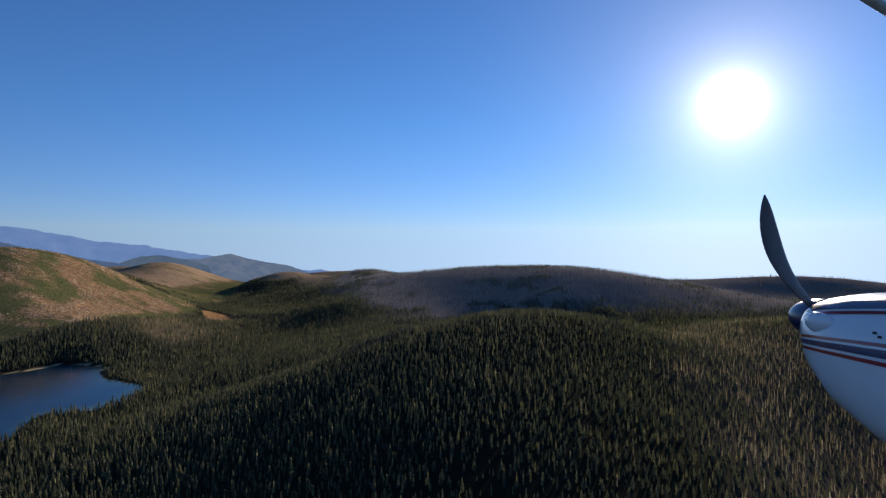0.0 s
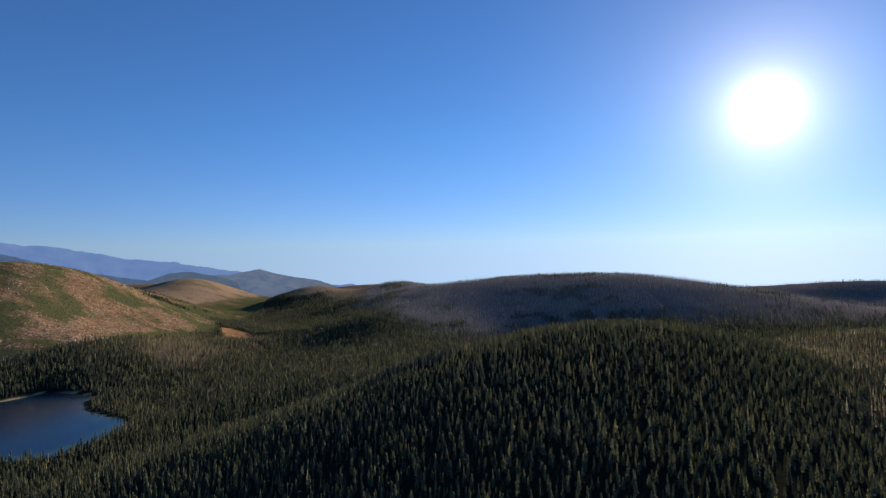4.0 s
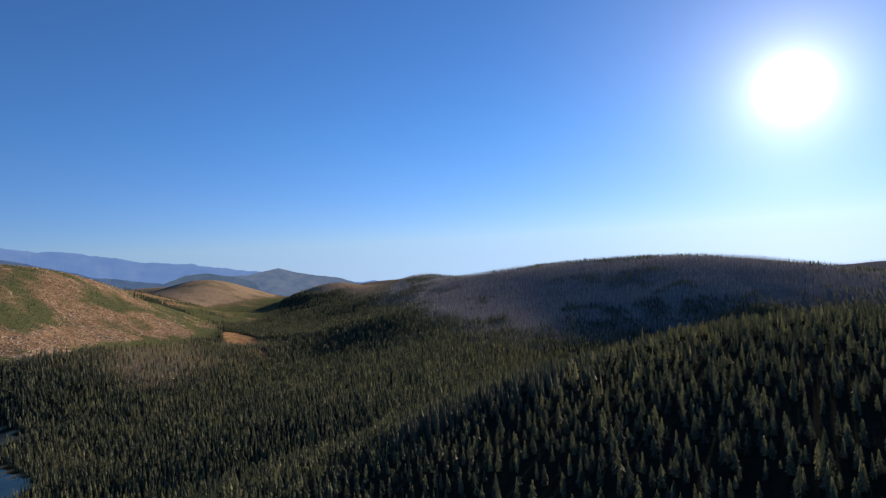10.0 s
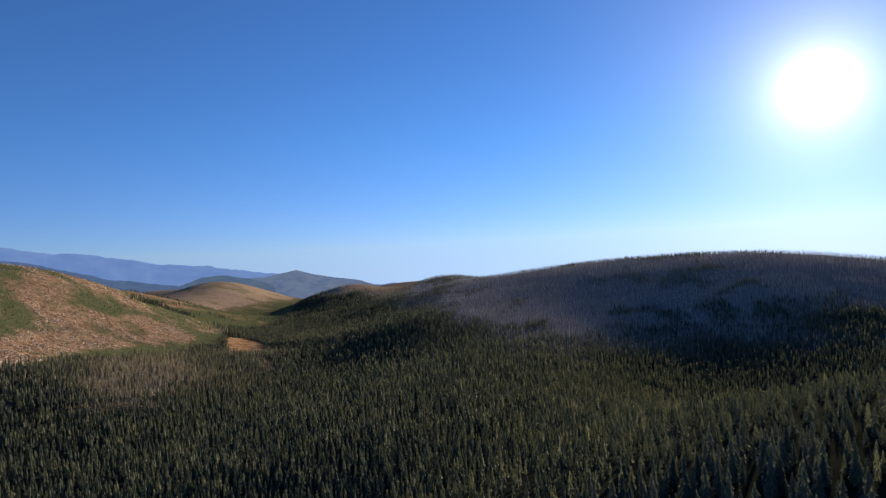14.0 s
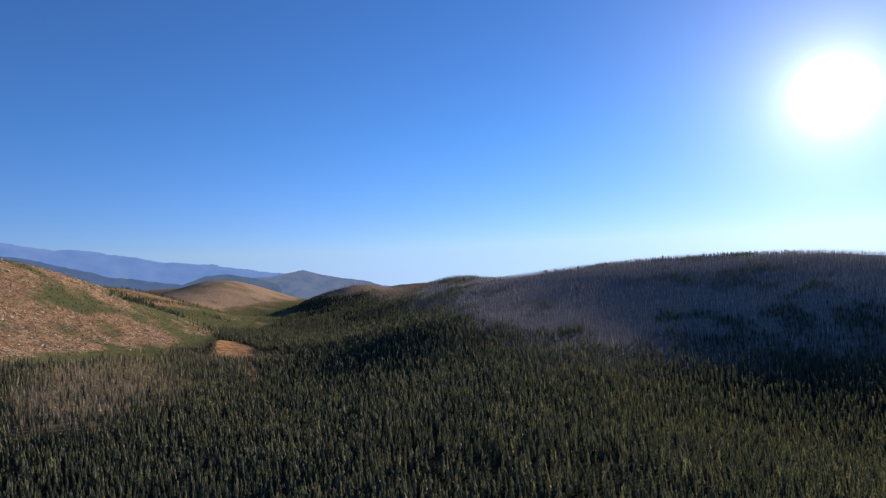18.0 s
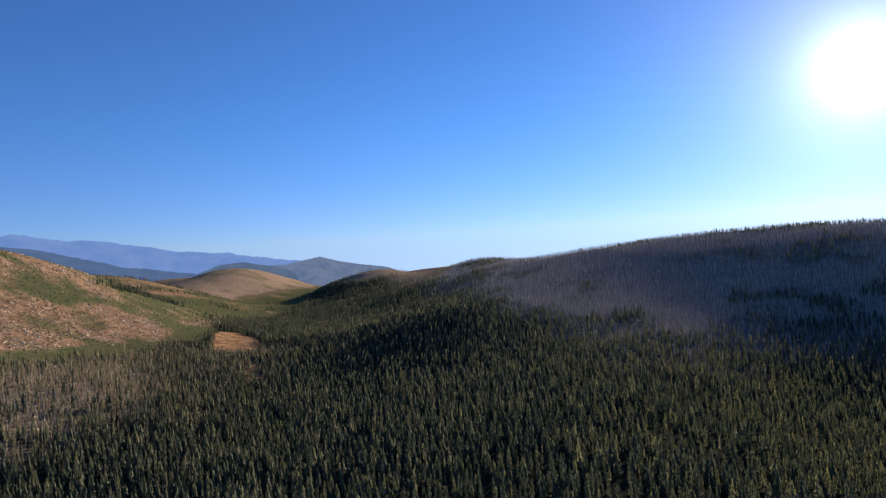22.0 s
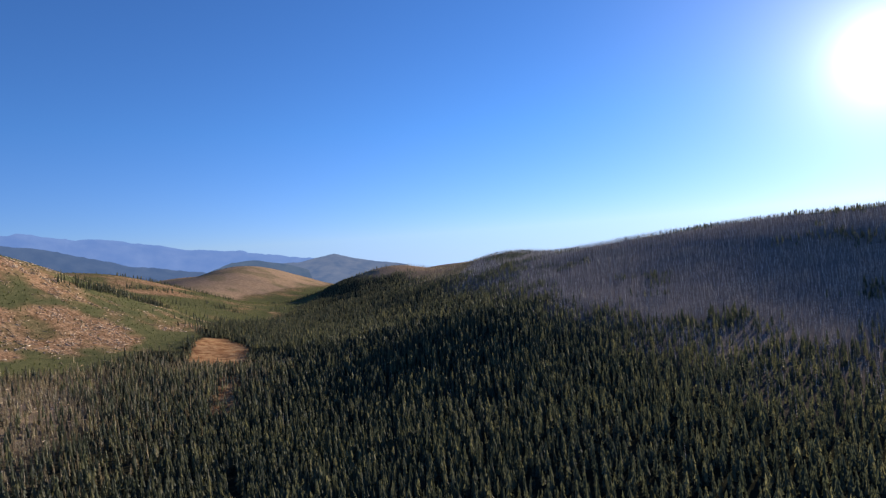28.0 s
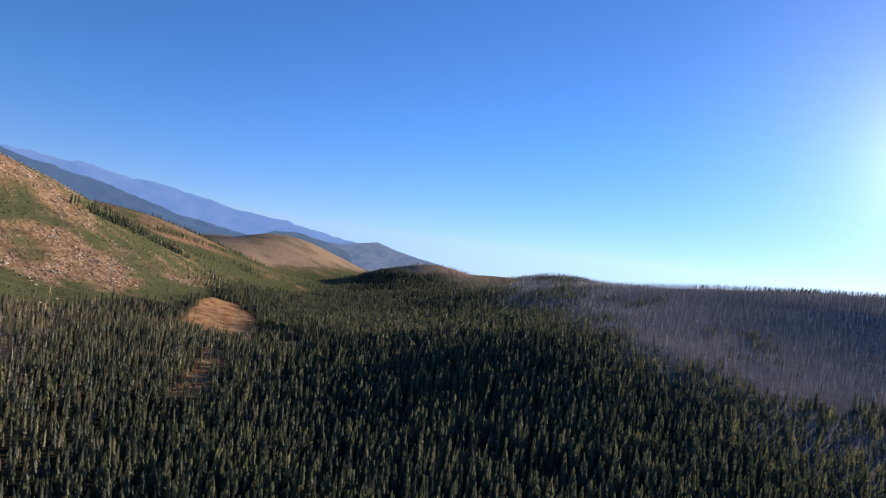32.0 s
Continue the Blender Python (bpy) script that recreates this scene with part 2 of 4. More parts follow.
# ---------- the land ----------
HILLS = (  # centre x, y, half-widths, turn, height
    (143, 639, 145, 165, -0.05, 75.9),  # near hill
    (472, 978, 241, 508, 0.67, 131.3),  # near hill east
    (-18, 358, 383, 140, -1.26, 51.4),  # near hill shoulder
    (14, 1229, 544, 264, -0.30, -130.3),  # east hollow
    (9, 2114, 240, 414, 0.38, 85.9),  # burnt ridge
    (501, 1867, 391, 255, -1.03, 114.7),  # burnt ridge brow
    (729, 2281, 390, 372, 0.01, 30.2),  # burnt ridge east
    (1480, 2330, 430, 190, -0.08, 98.0),  # far east ridge
    (1442, 1362, 473, 425, 0.02, 56.9),  # east ridge
    (-772, 2858, 174, 287, 0.08, 108.6),  # spur
    (-336, 2738, 153, 256, 0.19, 98.6),  # knob
    (-926, 1380, 313, 254, 0.23, 224.9),  # logged hill
    (-771, 1399, 152, 211, -0.32, -92.6),  # logged hill hollow
    (-1634, 2169, 278, 783, 0.63, 103.3),  # western hill
    (-2120, 3672, 523, 357, -0.51, 128.8),  # dry grass hill
    (-143, 1215, 158, 400, 0.25, 88.2),  # bench
    (-503, 3344, 382, 173, -0.36, 98.9),  # saddle ridge
    (744, 2932, 533, 296, 0.89, 79.7),  # back ridge
    (-413, 2198, 232, 386, 0.57, 58.7),  # slope
    (-102, 1285, 212, 172, 0.84, 51.1),  # lower slope
    (-1333, 2156, 147, 225, -0.08, 81.5),  # north-west rise
    (-1529, 3140, 193, 447, 0.16, 115.3),  # north-west hill
    (-1059, 1782, 161, 235, 0.45, 57.9),  # logged hill shoulder
    (49, 338, 98, 114, -0.18, 9.4),  # near hill foot
    (114, 420, 82, 133, 0.01, 11.2),  # near hill crest
    (-186, 744, 172, 75, 0.41, -15.7),  # near hill flank
    (-532, 1110, 130, 180, -0.14, 25.5),  # thinned stand rise
    (-1053, 2214, 130, 248, 0.49, 46.4),  # tree-topped ridge
    (-340, 1562, 150, 160, 0.00, 15.0),  # valley side
    (-171, 1350, 150, 140, 0.00, -17.0),  # valley hollow
    (-843, 1386, 130, 130, 0.00, -21.8),  # logged hill dip
    (46, 1159, 130, 187, -0.17, -8.1),  # valley floor
)
LAKE_Z = -5.0
LAKE = ((-402, 762), (-388, 712), (-398, 660), (-440, 645), (-440, 612), (-414, 551), (-430, 500), (-520, 470),
        (-640, 520), (-700, 650), (-690, 790), (-618, 868), (-600, 915), (-565, 914), (-510, 890), (-512, 860), (-475, 812))
FIELD = ((-618, 1537), (-679, 1636), (-688, 1673), (-667, 1689), (-623, 1659), (-584, 1612), (-560, 1568), (-552, 1534), (-583, 1530))
GLADE = ((-534, 1467), (-518, 1465), (-489, 1433), (-448, 1352), (-466, 1346), (-507, 1420))
GLADE_SMALL = ((-512, 1530), (-506, 1556), (-478, 1536), (-485, 1520))
DEAD_PATCH = ((-690, 1400), (-665, 1452), (-600, 1370), (-544, 1306), (-504, 1238), (-482, 1182), (-490, 1090), (-513, 1065), (-590, 1140), (-660, 1250))
DEAD_PATCH_B = ((-700, 1420), (-712, 1490), (-684, 1497), (-664, 1440))
SLASH = ((-675, 1125), (-696, 1108), (-790, 1130), (-806, 1180), (-800, 1266), (-850, 1340), (-875, 1400), (-905, 1400), (-905, 1440), (-865, 1465),
         (-838, 1500), (-805, 1560), (-750, 1606), (-705, 1595), (-716, 1500), (-740, 1400), (-755, 1330), (-728, 1247))
TAN_TOP = ((-930, 1385), (-940, 1464), (-967, 1528), (-960, 1600), (-905, 1605), (-885, 1560), (-905, 1530), (-905, 1470), (-895, 1390))
TAN_BENCH = ((-1489, 2861), (-1300, 2760), (-1110, 2225), (-985, 2175), (-1000, 2120), (-1090, 2060), (-1165, 2040), (-1250, 2100), (-1400, 2420))
TAN_VALLEY = ((-860, 2170), (-820, 2180), (-765, 2085), (-760, 2020), (-800, 2060))
MEADOW_SIDE = ((-694, 1545), (-662, 1580), (-684, 1636), (-694, 1682), (-720, 1690), (-735, 1620))
GREEN_STRIP = ((-742, 1340), (-734, 1379), (-711, 1483), (-690, 1560), (-672, 1500), (-666, 1440), (-690, 1360), (-685, 1290), (-720, 1270))


def fbm(x, y, size, seed):
    """Smooth value noise in -1..1, on arrays."""
    out, amp, total = np.zeros_like(x), 1.0, 0.0
    for octave in range(3):
        u, v = x / size + seed * 17.3 + octave * 5.1, y / size - seed * 9.7 + octave * 3.7
        i, j = np.floor(u), np.floor(v)
        fu, fv = u - i, v - j
        fu, fv = fu * fu * (3 - 2 * fu), fv * fv * (3 - 2 * fv)

        def lattice(a, b):
            h = np.sin(a * 127.1 + b * 311.7 + seed * 74.7) * 43758.5453
            return 2 * (h - np.floor(h)) - 1

        low = lattice(i, j) * (1 - fu) + lattice(i + 1, j) * fu
        high = lattice(i, j + 1) * (1 - fu) + lattice(i + 1, j + 1) * fu
        out += amp * (low * (1 - fv) + high * fv)
        total += amp
        amp, size = amp * 0.5, size * 0.5
    return out / total


def outline_distance(x, y, corners):
    """Distance to a closed outline, negative inside."""
    best, inside = np.full_like(x, 1e9), np.zeros(x.shape, bool)
    for (ax, ay), (bx, by) in zip(corners, corners[1:] + corners[:1]):
        ex, ey = bx - ax, by - ay
        k = np.clip(((x - ax) * ex + (y - ay) * ey) / (ex * ex + ey * ey), 0, 1)
        best = np.minimum(best, np.hypot(x - ax - k * ex, y - ay - k * ey))
        inside ^= ((ay > y) != (by > y)) & (x < ex * (y - ay) / (ey if ey else 1e-9) + ax)
    return np.where(inside, -best, best)


def land_plain(x, y):
    """Height of the hills alone."""
    z = -26.23 + 0.00955 * np.clip(x, -1000, 1000) - 0.02980 * np.clip(y - 1200, -1200, 700)
    for cx, cy, sx, sy, turn, top in HILLS:
        c, s = math.cos(turn), math.sin(turn)
        u, v = (c * (x - cx) + s * (y - cy)) / sx, (-s * (x - cx) + c * (y - cy)) / sy
        z = z + top * np.exp(-0.5 * (u * u + v * v))
    z = z - 0.06 * np.clip(y - 2650, 0, 2000) * np.clip((x - 600) / 300, 0, 1)      # falls away behind the eastern ridge
    return z


def land(x, y):
    """Height of the bare ground."""
    z = land_plain(x, y)
    z = z + 1.6 * fbm(x, y, 70, 1) + 2.0 * fbm(x, y, 210, 2) + np.clip((y - 2300) / 600, 0, 1) * 7 * fbm(x, y, 260, 16)
    d = outline_distance(x, y, LAKE) + 5 * fbm(x, y, 40, 3)
    shore = LAKE_Z + np.where(d < 0, np.maximum(d * 0.25, -5), d * 0.12)
    k = np.clip(d / 70, 0, 1)
    return np.where(d < 70, shore * (1 - k) + z * k, z)


CUT_Y = (0, 900, 1100, 1280, 1400, 1540, 1640, 1800, 2130, 3000)
CUT_X = (-800, -735, -700, -675, -690, -684, -695, -750, -790, -1000)
BURN_X = (-1200, -690, -382, -253, -193, -155, -100, 0, 120, 300, 2500)
BURN_Y = (3500, 2700, 1960, 1600, 1450, 1370, 1300, 1310, 1330, 1330, 1330)


def soft(d, width):
    return np.clip(0.5 - d / width, 0, 1)


def cover(x, y):
    """Shares of each land cover, 0..1."""
    n1, n2, n3 = fbm(x, y, 60, 4), fbm(x, y, 160, 5), fbm(x, y, 25, 6)
    west = np.interp(y, CUT_Y, CUT_X) - x + 14 * n3
    c = {}
    open_west = np.clip(west / 12, 0, 1)
    strip = np.maximum(soft(outline_distance(x, y, GREEN_STRIP) + 8 * n3, 10), soft(outline_distance(x, y, MEADOW_SIDE) + 6 * n3, 8))
    valley = np.clip((y - 1760 + 0.5 * (x + 800) + 60 * n2) / 120, 0, 1) * open_west
    streak = fbm(x + 0.6 * y, 2.4 * y, 70, 15)
    bare = np.maximum.reduce([soft(outline_distance(x, y, SLASH) + 22 * n1 + 14 * n3, 24), 0.9 * soft(outline_distance(x, y, TAN_TOP) + 26 * n1, 30),
                              soft(outline_distance(x, y, TAN_BENCH) + 30 * n1, 40), 0.9 * soft(outline_distance(x, y, TAN_VALLEY) + 22 * n1, 20)])
    green = open_west * np.clip(0.84 + 0.7 * n1 + 0.8 * n3 + 1.0 * streak - 0.95 * bare, 0, 1)
    c["green"] = np.clip(np.maximum.reduce([green, strip, valley * np.clip(1.1 + 1.5 * n1 - bare, 0, 1)]), 0, 1)
    c["cut"] = open_west
    far_dry = np.clip((land_plain(x, y) + 4 + 10 * n1) / 12, 0, 1) * np.clip((-1120 - x) / 60, 0, 1) * np.clip((y - 2480) / 80, 0, 1)
    west_dry = np.clip((-1250 - x) / 120, 0, 1)
    c["dry"] = np.maximum(far_dry, west_dry * 0.7) * open_west
    c["green"] = c["green"] * (1 - np.maximum(far_dry * np.clip(1.1 - 1.5 * (n1 + n2), 0.3, 1), 0.6 * west_dry))
    c["cut"] = c["cut"] * (1 - c["dry"])
    # burnt cover runs far east, its pale grey standing in for haze
    outer = np.clip((4400 - x) / 400, 0, 1) * np.clip((5200 - y) / 200, 0, 1)
    burn = outer * np.clip((y - np.interp(x, BURN_X, BURN_Y) + 90 * n2 + 60 * n1) / 220 + 0.3, 0, 1)
    east = np.clip((x - 175 - 0.2 * (y - 500) + 40 * n2 + 25 * n1) / 60, 0, 1) * np.clip((1100 - y) / 100, 0, 1)
    c["burnt"] = np.maximum(burn, 0.7 * east) * (1 - open_west)
    c["hazy_ash"] = burn * (1 - open_west)
    crown = np.clip((land_plain(x, y) - 36 + 12 * n1) / 16, 0, 1) * np.clip((y - 2380) / 120, 0, 1) * np.clip((-400 - x) / 80, 0, 1)
    c["dry"] = np.maximum(c["dry"], crown * (1 - open_west))
    patch = np.maximum(soft(outline_distance(x, y, DEAD_PATCH) + 24 * n1 + 14 * n3, 50), soft(outline_distance(x, y, DEAD_PATCH_B) + 10 * n3, 20))
    c["snag"] = patch * (1 - open_west)
    c["soil"] = 0.9 * c["snag"]
    c["burnt"] = np.maximum(c["burnt"], 0.6 * patch)
    hay = np.maximum.reduce([soft(outline_distance(x, y, FIELD) + 3 * n3, 6), 0.8 * soft(outline_distance(x, y, GLADE) + 3 * n3, 5),
                             0.9 * soft(outline_distance(x, y, GLADE_SMALL) + 3 * n3, 5)])
    c["hay"] = hay
    d = outline_distance(x, y, LAKE) + 5 * fbm(x, y, 40, 3)
    c["lake"] = d
    c["east"] = east
    c["sand"] = soft(np.abs(d - 1.5) - 1.5 - 2 * n1, 3) * np.clip((y - 640) / 60, 0.25, 1)
    return c


def mesh_from_arrays(name, verts, tris, material, **attributes):
    """A mesh of triangles from arrays, with float values per vertex."""
    me = bpy.data.meshes.new(name)
    me.vertices.add(len(verts))
    me.vertices.foreach_set("co", np.ascontiguousarray(verts, np.float32).ravel())
    me.loops.add(tris.size)
    me.loops.foreach_set("vertex_index", np.ascontiguousarray(tris, np.int32).ravel())
    me.polygons.add(len(tris))
    me.polygons.foreach_set("loop_start", np.arange(0, tris.size, 3, dtype=np.int32))
    me.update(calc_edges=True)
    for key, values in attributes.items():
        a = me.attributes.new(key, "FLOAT", "POINT")
        a.data.foreach_set("value", np.ascontiguousarray(values, np.float32))
    me.materials.append(material)
    return me


def grid_tris(nx, ny):
    i = np.arange(nx * ny).reshape(ny, nx)
    a, b, c, d = i[:-1, :-1].ravel(), i[:-1, 1:].ravel(), i[1:, 1:].ravel(), i[1:, :-1].ravel()
    return np.concatenate([np.stack([a, b, c], 1), np.stack([a, c, d], 1)])


def build_ground():
    xs = np.concatenate([np.linspace(-4600, -1900, 30)[:-1], np.linspace(-1900, -1000, 46)[:-1], np.arange(-1000, -850, 11.0), np.arange(-850, -400, 5.0),
                         np.arange(-400, 700, 11.0), np.linspace(700, 1500, 45), np.linspace(1500, 4600, 28)[1:]])
    ys = np.concatenate([np.linspace(-4300, -100, 30)[:-1], np.arange(-100, 1000, 11.0), np.arange(1000, 1720, 6.0), np.linspace(1720, 3500, 150), np.linspace(3500, 4700, 26)[1:]])
    gx, gy = np.meshgrid(xs, ys)
    x, y = gx.ravel(), gy.ravel()
    c = cover(x, y)
    keep = {k: c[k] for k in ("burnt", "soil", "hazy_ash", "dry", "cut", "green", "hay", "sand")}
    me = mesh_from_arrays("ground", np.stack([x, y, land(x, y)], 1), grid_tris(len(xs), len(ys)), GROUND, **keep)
    me.polygons.foreach_set("use_smooth", np.ones(len(me.polygons), bool))
    tagged(new("ground", me), "rolling forest floor, logged slopes and burnt ridge soil", "ground", kind="structure")


build_ground()


def build_lake():
    xs, ys = np.arange(-730, -340, 6.0), np.arange(440, 940, 6.0)
    gx, gy = np.meshgrid(xs, ys)
    x, y = gx.ravel(), gy.ravel()
    d = outline_distance(x, y, LAKE) + 5 * fbm(x, y, 40, 3)
    tris = grid_tris(len(xs), len(ys))
    tris = tris[(d[tris] < 14).all(1)]
    shallow = np.clip(1 + d / (16 + 9 * fbm(x, y, 50, 19)), 0, 1) ** 1.5
    me = mesh_from_arrays("lake", np.stack([x, y, np.full_like(x, LAKE_Z)], 1), tris, WATER, shallow=shallow)
    tagged(new("lake", me), "dark blue-green mountain lake with shallow margins, ringed by conifers", "lake", kind="structure")


build_lake()


# ---------- the far country ----------
MID = Vector((-115.0, 530.0, 125.0))


def far_range(name, label, material, radius, azimuths, elevations, rough, seed, foot=-60.0, depth=500.0):
    """A long range of hills on an arc about the valley: crest at the given elevations, with spurs and gullies below it."""
    az = np.arange(azimuths[0], azimuths[-1], 0.12)
    el = np.interp(az, azimuths, elevations)
    crest = MID.z + radius * np.tan(np.radians(el))
    crest = crest + rough * fbm(az * 60, az * 0, 90, seed) + 0.4 * rough * fbm(az * 60, az * 0, 20, seed + 1)
    rows, verts = 14, []
    for k in range(rows):
        f = k / (rows - 1)
        r = radius - depth * (1 - f) + 0.06 * depth * (1 - f) * f * 4 * fbm(az * 60, az * 0 + f * 60, 300, seed + 2)
        z = foot + (crest - foot) * f ** 0.85
        verts.append(np.stack([MID.x + r * np.sin(np.radians(az)), MID.y + r * np.cos(np.radians(az)), z], 1))
    back = np.stack([MID.x + (radius + 60) * np.sin(np.radians(az)), MID.y + (radius + 60) * np.cos(np.radians(az)), az * 0 + foot], 1)
    verts.append(back)
    me = mesh_from_arrays(name, np.concatenate(verts), grid_tris(len(az), rows + 1), material)
    me.polygons.foreach_set("use_smooth", np.ones(len(me.polygons), bool))
    tagged(new(name, me), label, "mountains", kind="structure")


far_range("backdrop_far_range", "long blue mountain range on the horizon", far_haze_material("far_haze_blue", (0.100, 0.185, 0.400), (0.135, 0.220, 0.430), 0.008), 4380,
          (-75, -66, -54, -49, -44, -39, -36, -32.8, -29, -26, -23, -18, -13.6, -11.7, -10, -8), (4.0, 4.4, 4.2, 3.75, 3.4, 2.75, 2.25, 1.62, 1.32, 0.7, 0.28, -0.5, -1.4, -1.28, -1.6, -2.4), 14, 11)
far_range("backdrop_middle_range", "darker blue forested range in front of the far mountains", far_haze_material("middle_haze_blue", (0.052, 0.092, 0.180), (0.076, 0.118, 0.205), 0.012), 3900,
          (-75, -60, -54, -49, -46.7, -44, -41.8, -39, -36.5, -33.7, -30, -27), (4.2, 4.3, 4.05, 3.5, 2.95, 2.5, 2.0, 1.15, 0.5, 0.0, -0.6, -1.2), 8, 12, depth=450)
far_range("backdrop_peak", "rounded blue-grey wooded mountain closing the valley", far_haze_material("peak_haze_blue", (0.072, 0.114, 0.200), (0.128, 0.162, 0.235), 0.014), 4150,
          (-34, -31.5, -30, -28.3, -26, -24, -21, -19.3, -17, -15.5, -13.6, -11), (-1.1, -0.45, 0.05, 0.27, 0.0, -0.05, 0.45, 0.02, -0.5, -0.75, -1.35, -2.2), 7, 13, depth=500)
far_range("backdrop_low_hills", "low dark blue-green wooded hills before the rounded mountain", far_haze_material("low_hills_haze_blue", (0.056, 0.094, 0.158), (0.084, 0.120, 0.178), 0.016), 3955,
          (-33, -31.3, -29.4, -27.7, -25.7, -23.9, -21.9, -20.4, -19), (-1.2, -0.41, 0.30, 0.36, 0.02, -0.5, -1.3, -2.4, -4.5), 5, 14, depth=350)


# ---------- forest ----------
rng = np.random.default_rng(7)


def crown_template(tiers, boughs, droop, seed, narrow=1.0):
    """A slender spire of separate drooping boughs in whorls, one unit high and one unit in radius, with light showing between them."""
    r = np.random.default_rng(seed)
    verts, tris = [], []
    for k in range(tiers):
        f = k / tiers
        top, low = min(1.0, 0.13 + (k + 1.25) / tiers * 0.87), 0.09 + 0.86 * f
        radius = ((1 - f) ** 0.6 * (0.55 + 0.45 * min(1, (k + 1) / 2))) * (0.8 + 0.4 * r.random())
        spin = r.random() * 6.28
        for s in range(boughs):
            a = spin + 6.283 * (s + 0.5 * r.random()) / boughs
            half = narrow * 3.1416 / boughs * (0.62 + 0.3 * r.random())
            q, tip = radius * (0.7 + 0.5 * r.random()), low - droop * (0.2 + 0.8 * r.random()) / tiers
            b = len(verts)
            verts.append((0.06 * math.cos(a), 0.06 * math.sin(a), top - 0.25 * r.random() / tiers))
            verts.append((q * math.cos(a - half), q * math.sin(a - half), tip + 0.15 * r.random() / tiers))
            verts.append((q * math.cos(a + half), q * math.sin(a + half), tip + 0.15 * r.random() / tiers))
            tris.append((b, b + 1, b + 2))
    return np.array(verts), np.array(tris)


def snag_template(branches, seed):
    """A bare dead trunk with stubs of branches, one unit high."""
    r = np.random.default_rng(seed)
    verts = [(0.5, 0, 0), (-0.25, 0.43, 0), (-0.25, -0.43, 0), (0.05, 0.03, 1.0)]
    tris = [(0, 1, 3), (1, 2, 3), (2, 0, 3)]
    for _ in range(branches):
        z, a = 0.25 + 0.65 * r.random(), r.random() * 6.28
        reach = (2.0 + 4.5 * r.random()) * (1.15 - z)
        b = len(verts)
        verts += [(0, 0, z), (0, 0, z + 0.035), (reach * math.cos(a), reach * math.sin(a), z - 0.02 + 0.06 * r.random())]
        tris.append((b, b + 1, b + 2))
    return np.array(verts), np.array(tris)


def plant(name, templates, x, y, height, radius, material, label, category, lean=0.02, sink=0.15, tint_bias=None):
    """Joins one plant of the templates for every place into one object."""
    if not len(x):
        return
    z = land(x, y) - sink
    pick = rng.integers(0, len(templates), len(x))
    all_v, all_t, all_tint, start = [], [], [], 0
    tint = np.clip(rng.normal(0.5, 0.26, len(x)) + (0 if tint_bias is None else tint_bias), 0, 1)
    for k, (tv, tt) in enumerate(templates):
        m = np.nonzero(pick == k)[0]
        if not len(m):
            continue
        a = rng.random(len(m)) * 6.283
        c, s = np.cos(a)[:, None], np.sin(a)[:, None]
        vx = (tv[None, :, 0] * c - tv[None, :, 1] * s) * radius[m][:, None]
        vy = (tv[None, :, 0] * s + tv[None, :, 1] * c) * radius[m][:, None]
        vz = tv[None, :, 2] * height[m][:, None]
        lx, ly = rng.normal(0, lean, (2, len(m)))
        v = np.stack([x[m][:, None] + vx + lx[:, None] * vz, y[m][:, None] + vy + ly[:, None] * vz, z[m][:, None] + vz], -1)
        all_v.append(v.reshape(-1, 3))
        all_t.append((tt[None] + (start + np.arange(len(m)) * len(tv))[:, None, None]).reshape(-1, 3))
        all_tint.append(np.repeat(tint[m], len(tv)))
        start += len(m) * len(tv)
    me = mesh_from_arrays(name, np.concatenate(all_v), np.concatenate(all_t), material, tint=np.concatenate(all_tint))
    tagged(new(name, me), label, category, kind="stuff")


def scatter(x0, x1, y0, y1, spacing):
    """Jittered places over a rectangle."""
    gx, gy = np.meshgrid(np.arange(x0, x1, spacing), np.arange(y0, y1, spacing))
    x = gx.ravel() + rng.uniform(-0.55, 0.55, gx.size) * spacing
    y = gy.ravel() + rng.uniform(-0.55, 0.55, gx.size) * spacing
    seen = (np.abs(x) < 50 + 0.8 * y) & (y > 40)
    return x[seen], y[seen]


NEAR_CROWNS = [crown_template(7, 4, 0.6, 20 + k) for k in range(6)]
MID_CROWNS = [crown_template(5, 4, 0.6, 40 + k) for k in range(6)]
BROW_CROWNS = [crown_template(11, 7, 0.8, 140 + k, 0.75) for k in range(6)]
FAR_CROWNS = [crown_template(3, 3, 0.5, 60 + k) for k in range(5)]
SNAGS = [snag_template(9, 80 + k) for k in range(6)]
FAR_SNAGS = [snag_template(4, 90 + k) for k in range(4)]
REAR_CROWNS = [crown_template(2, 3, 0.5, 70 + k) for k in range(4)]
DYING = [crown_template(6, 3, 0.3, 120 + k) for k in range(5)]
GROVE = (-98, -30, 598, 648)      # the stand that the camera skims, kept for single trees
BROW = (-60, 150, 450, 720)       # the hill top that the camera passes nearest


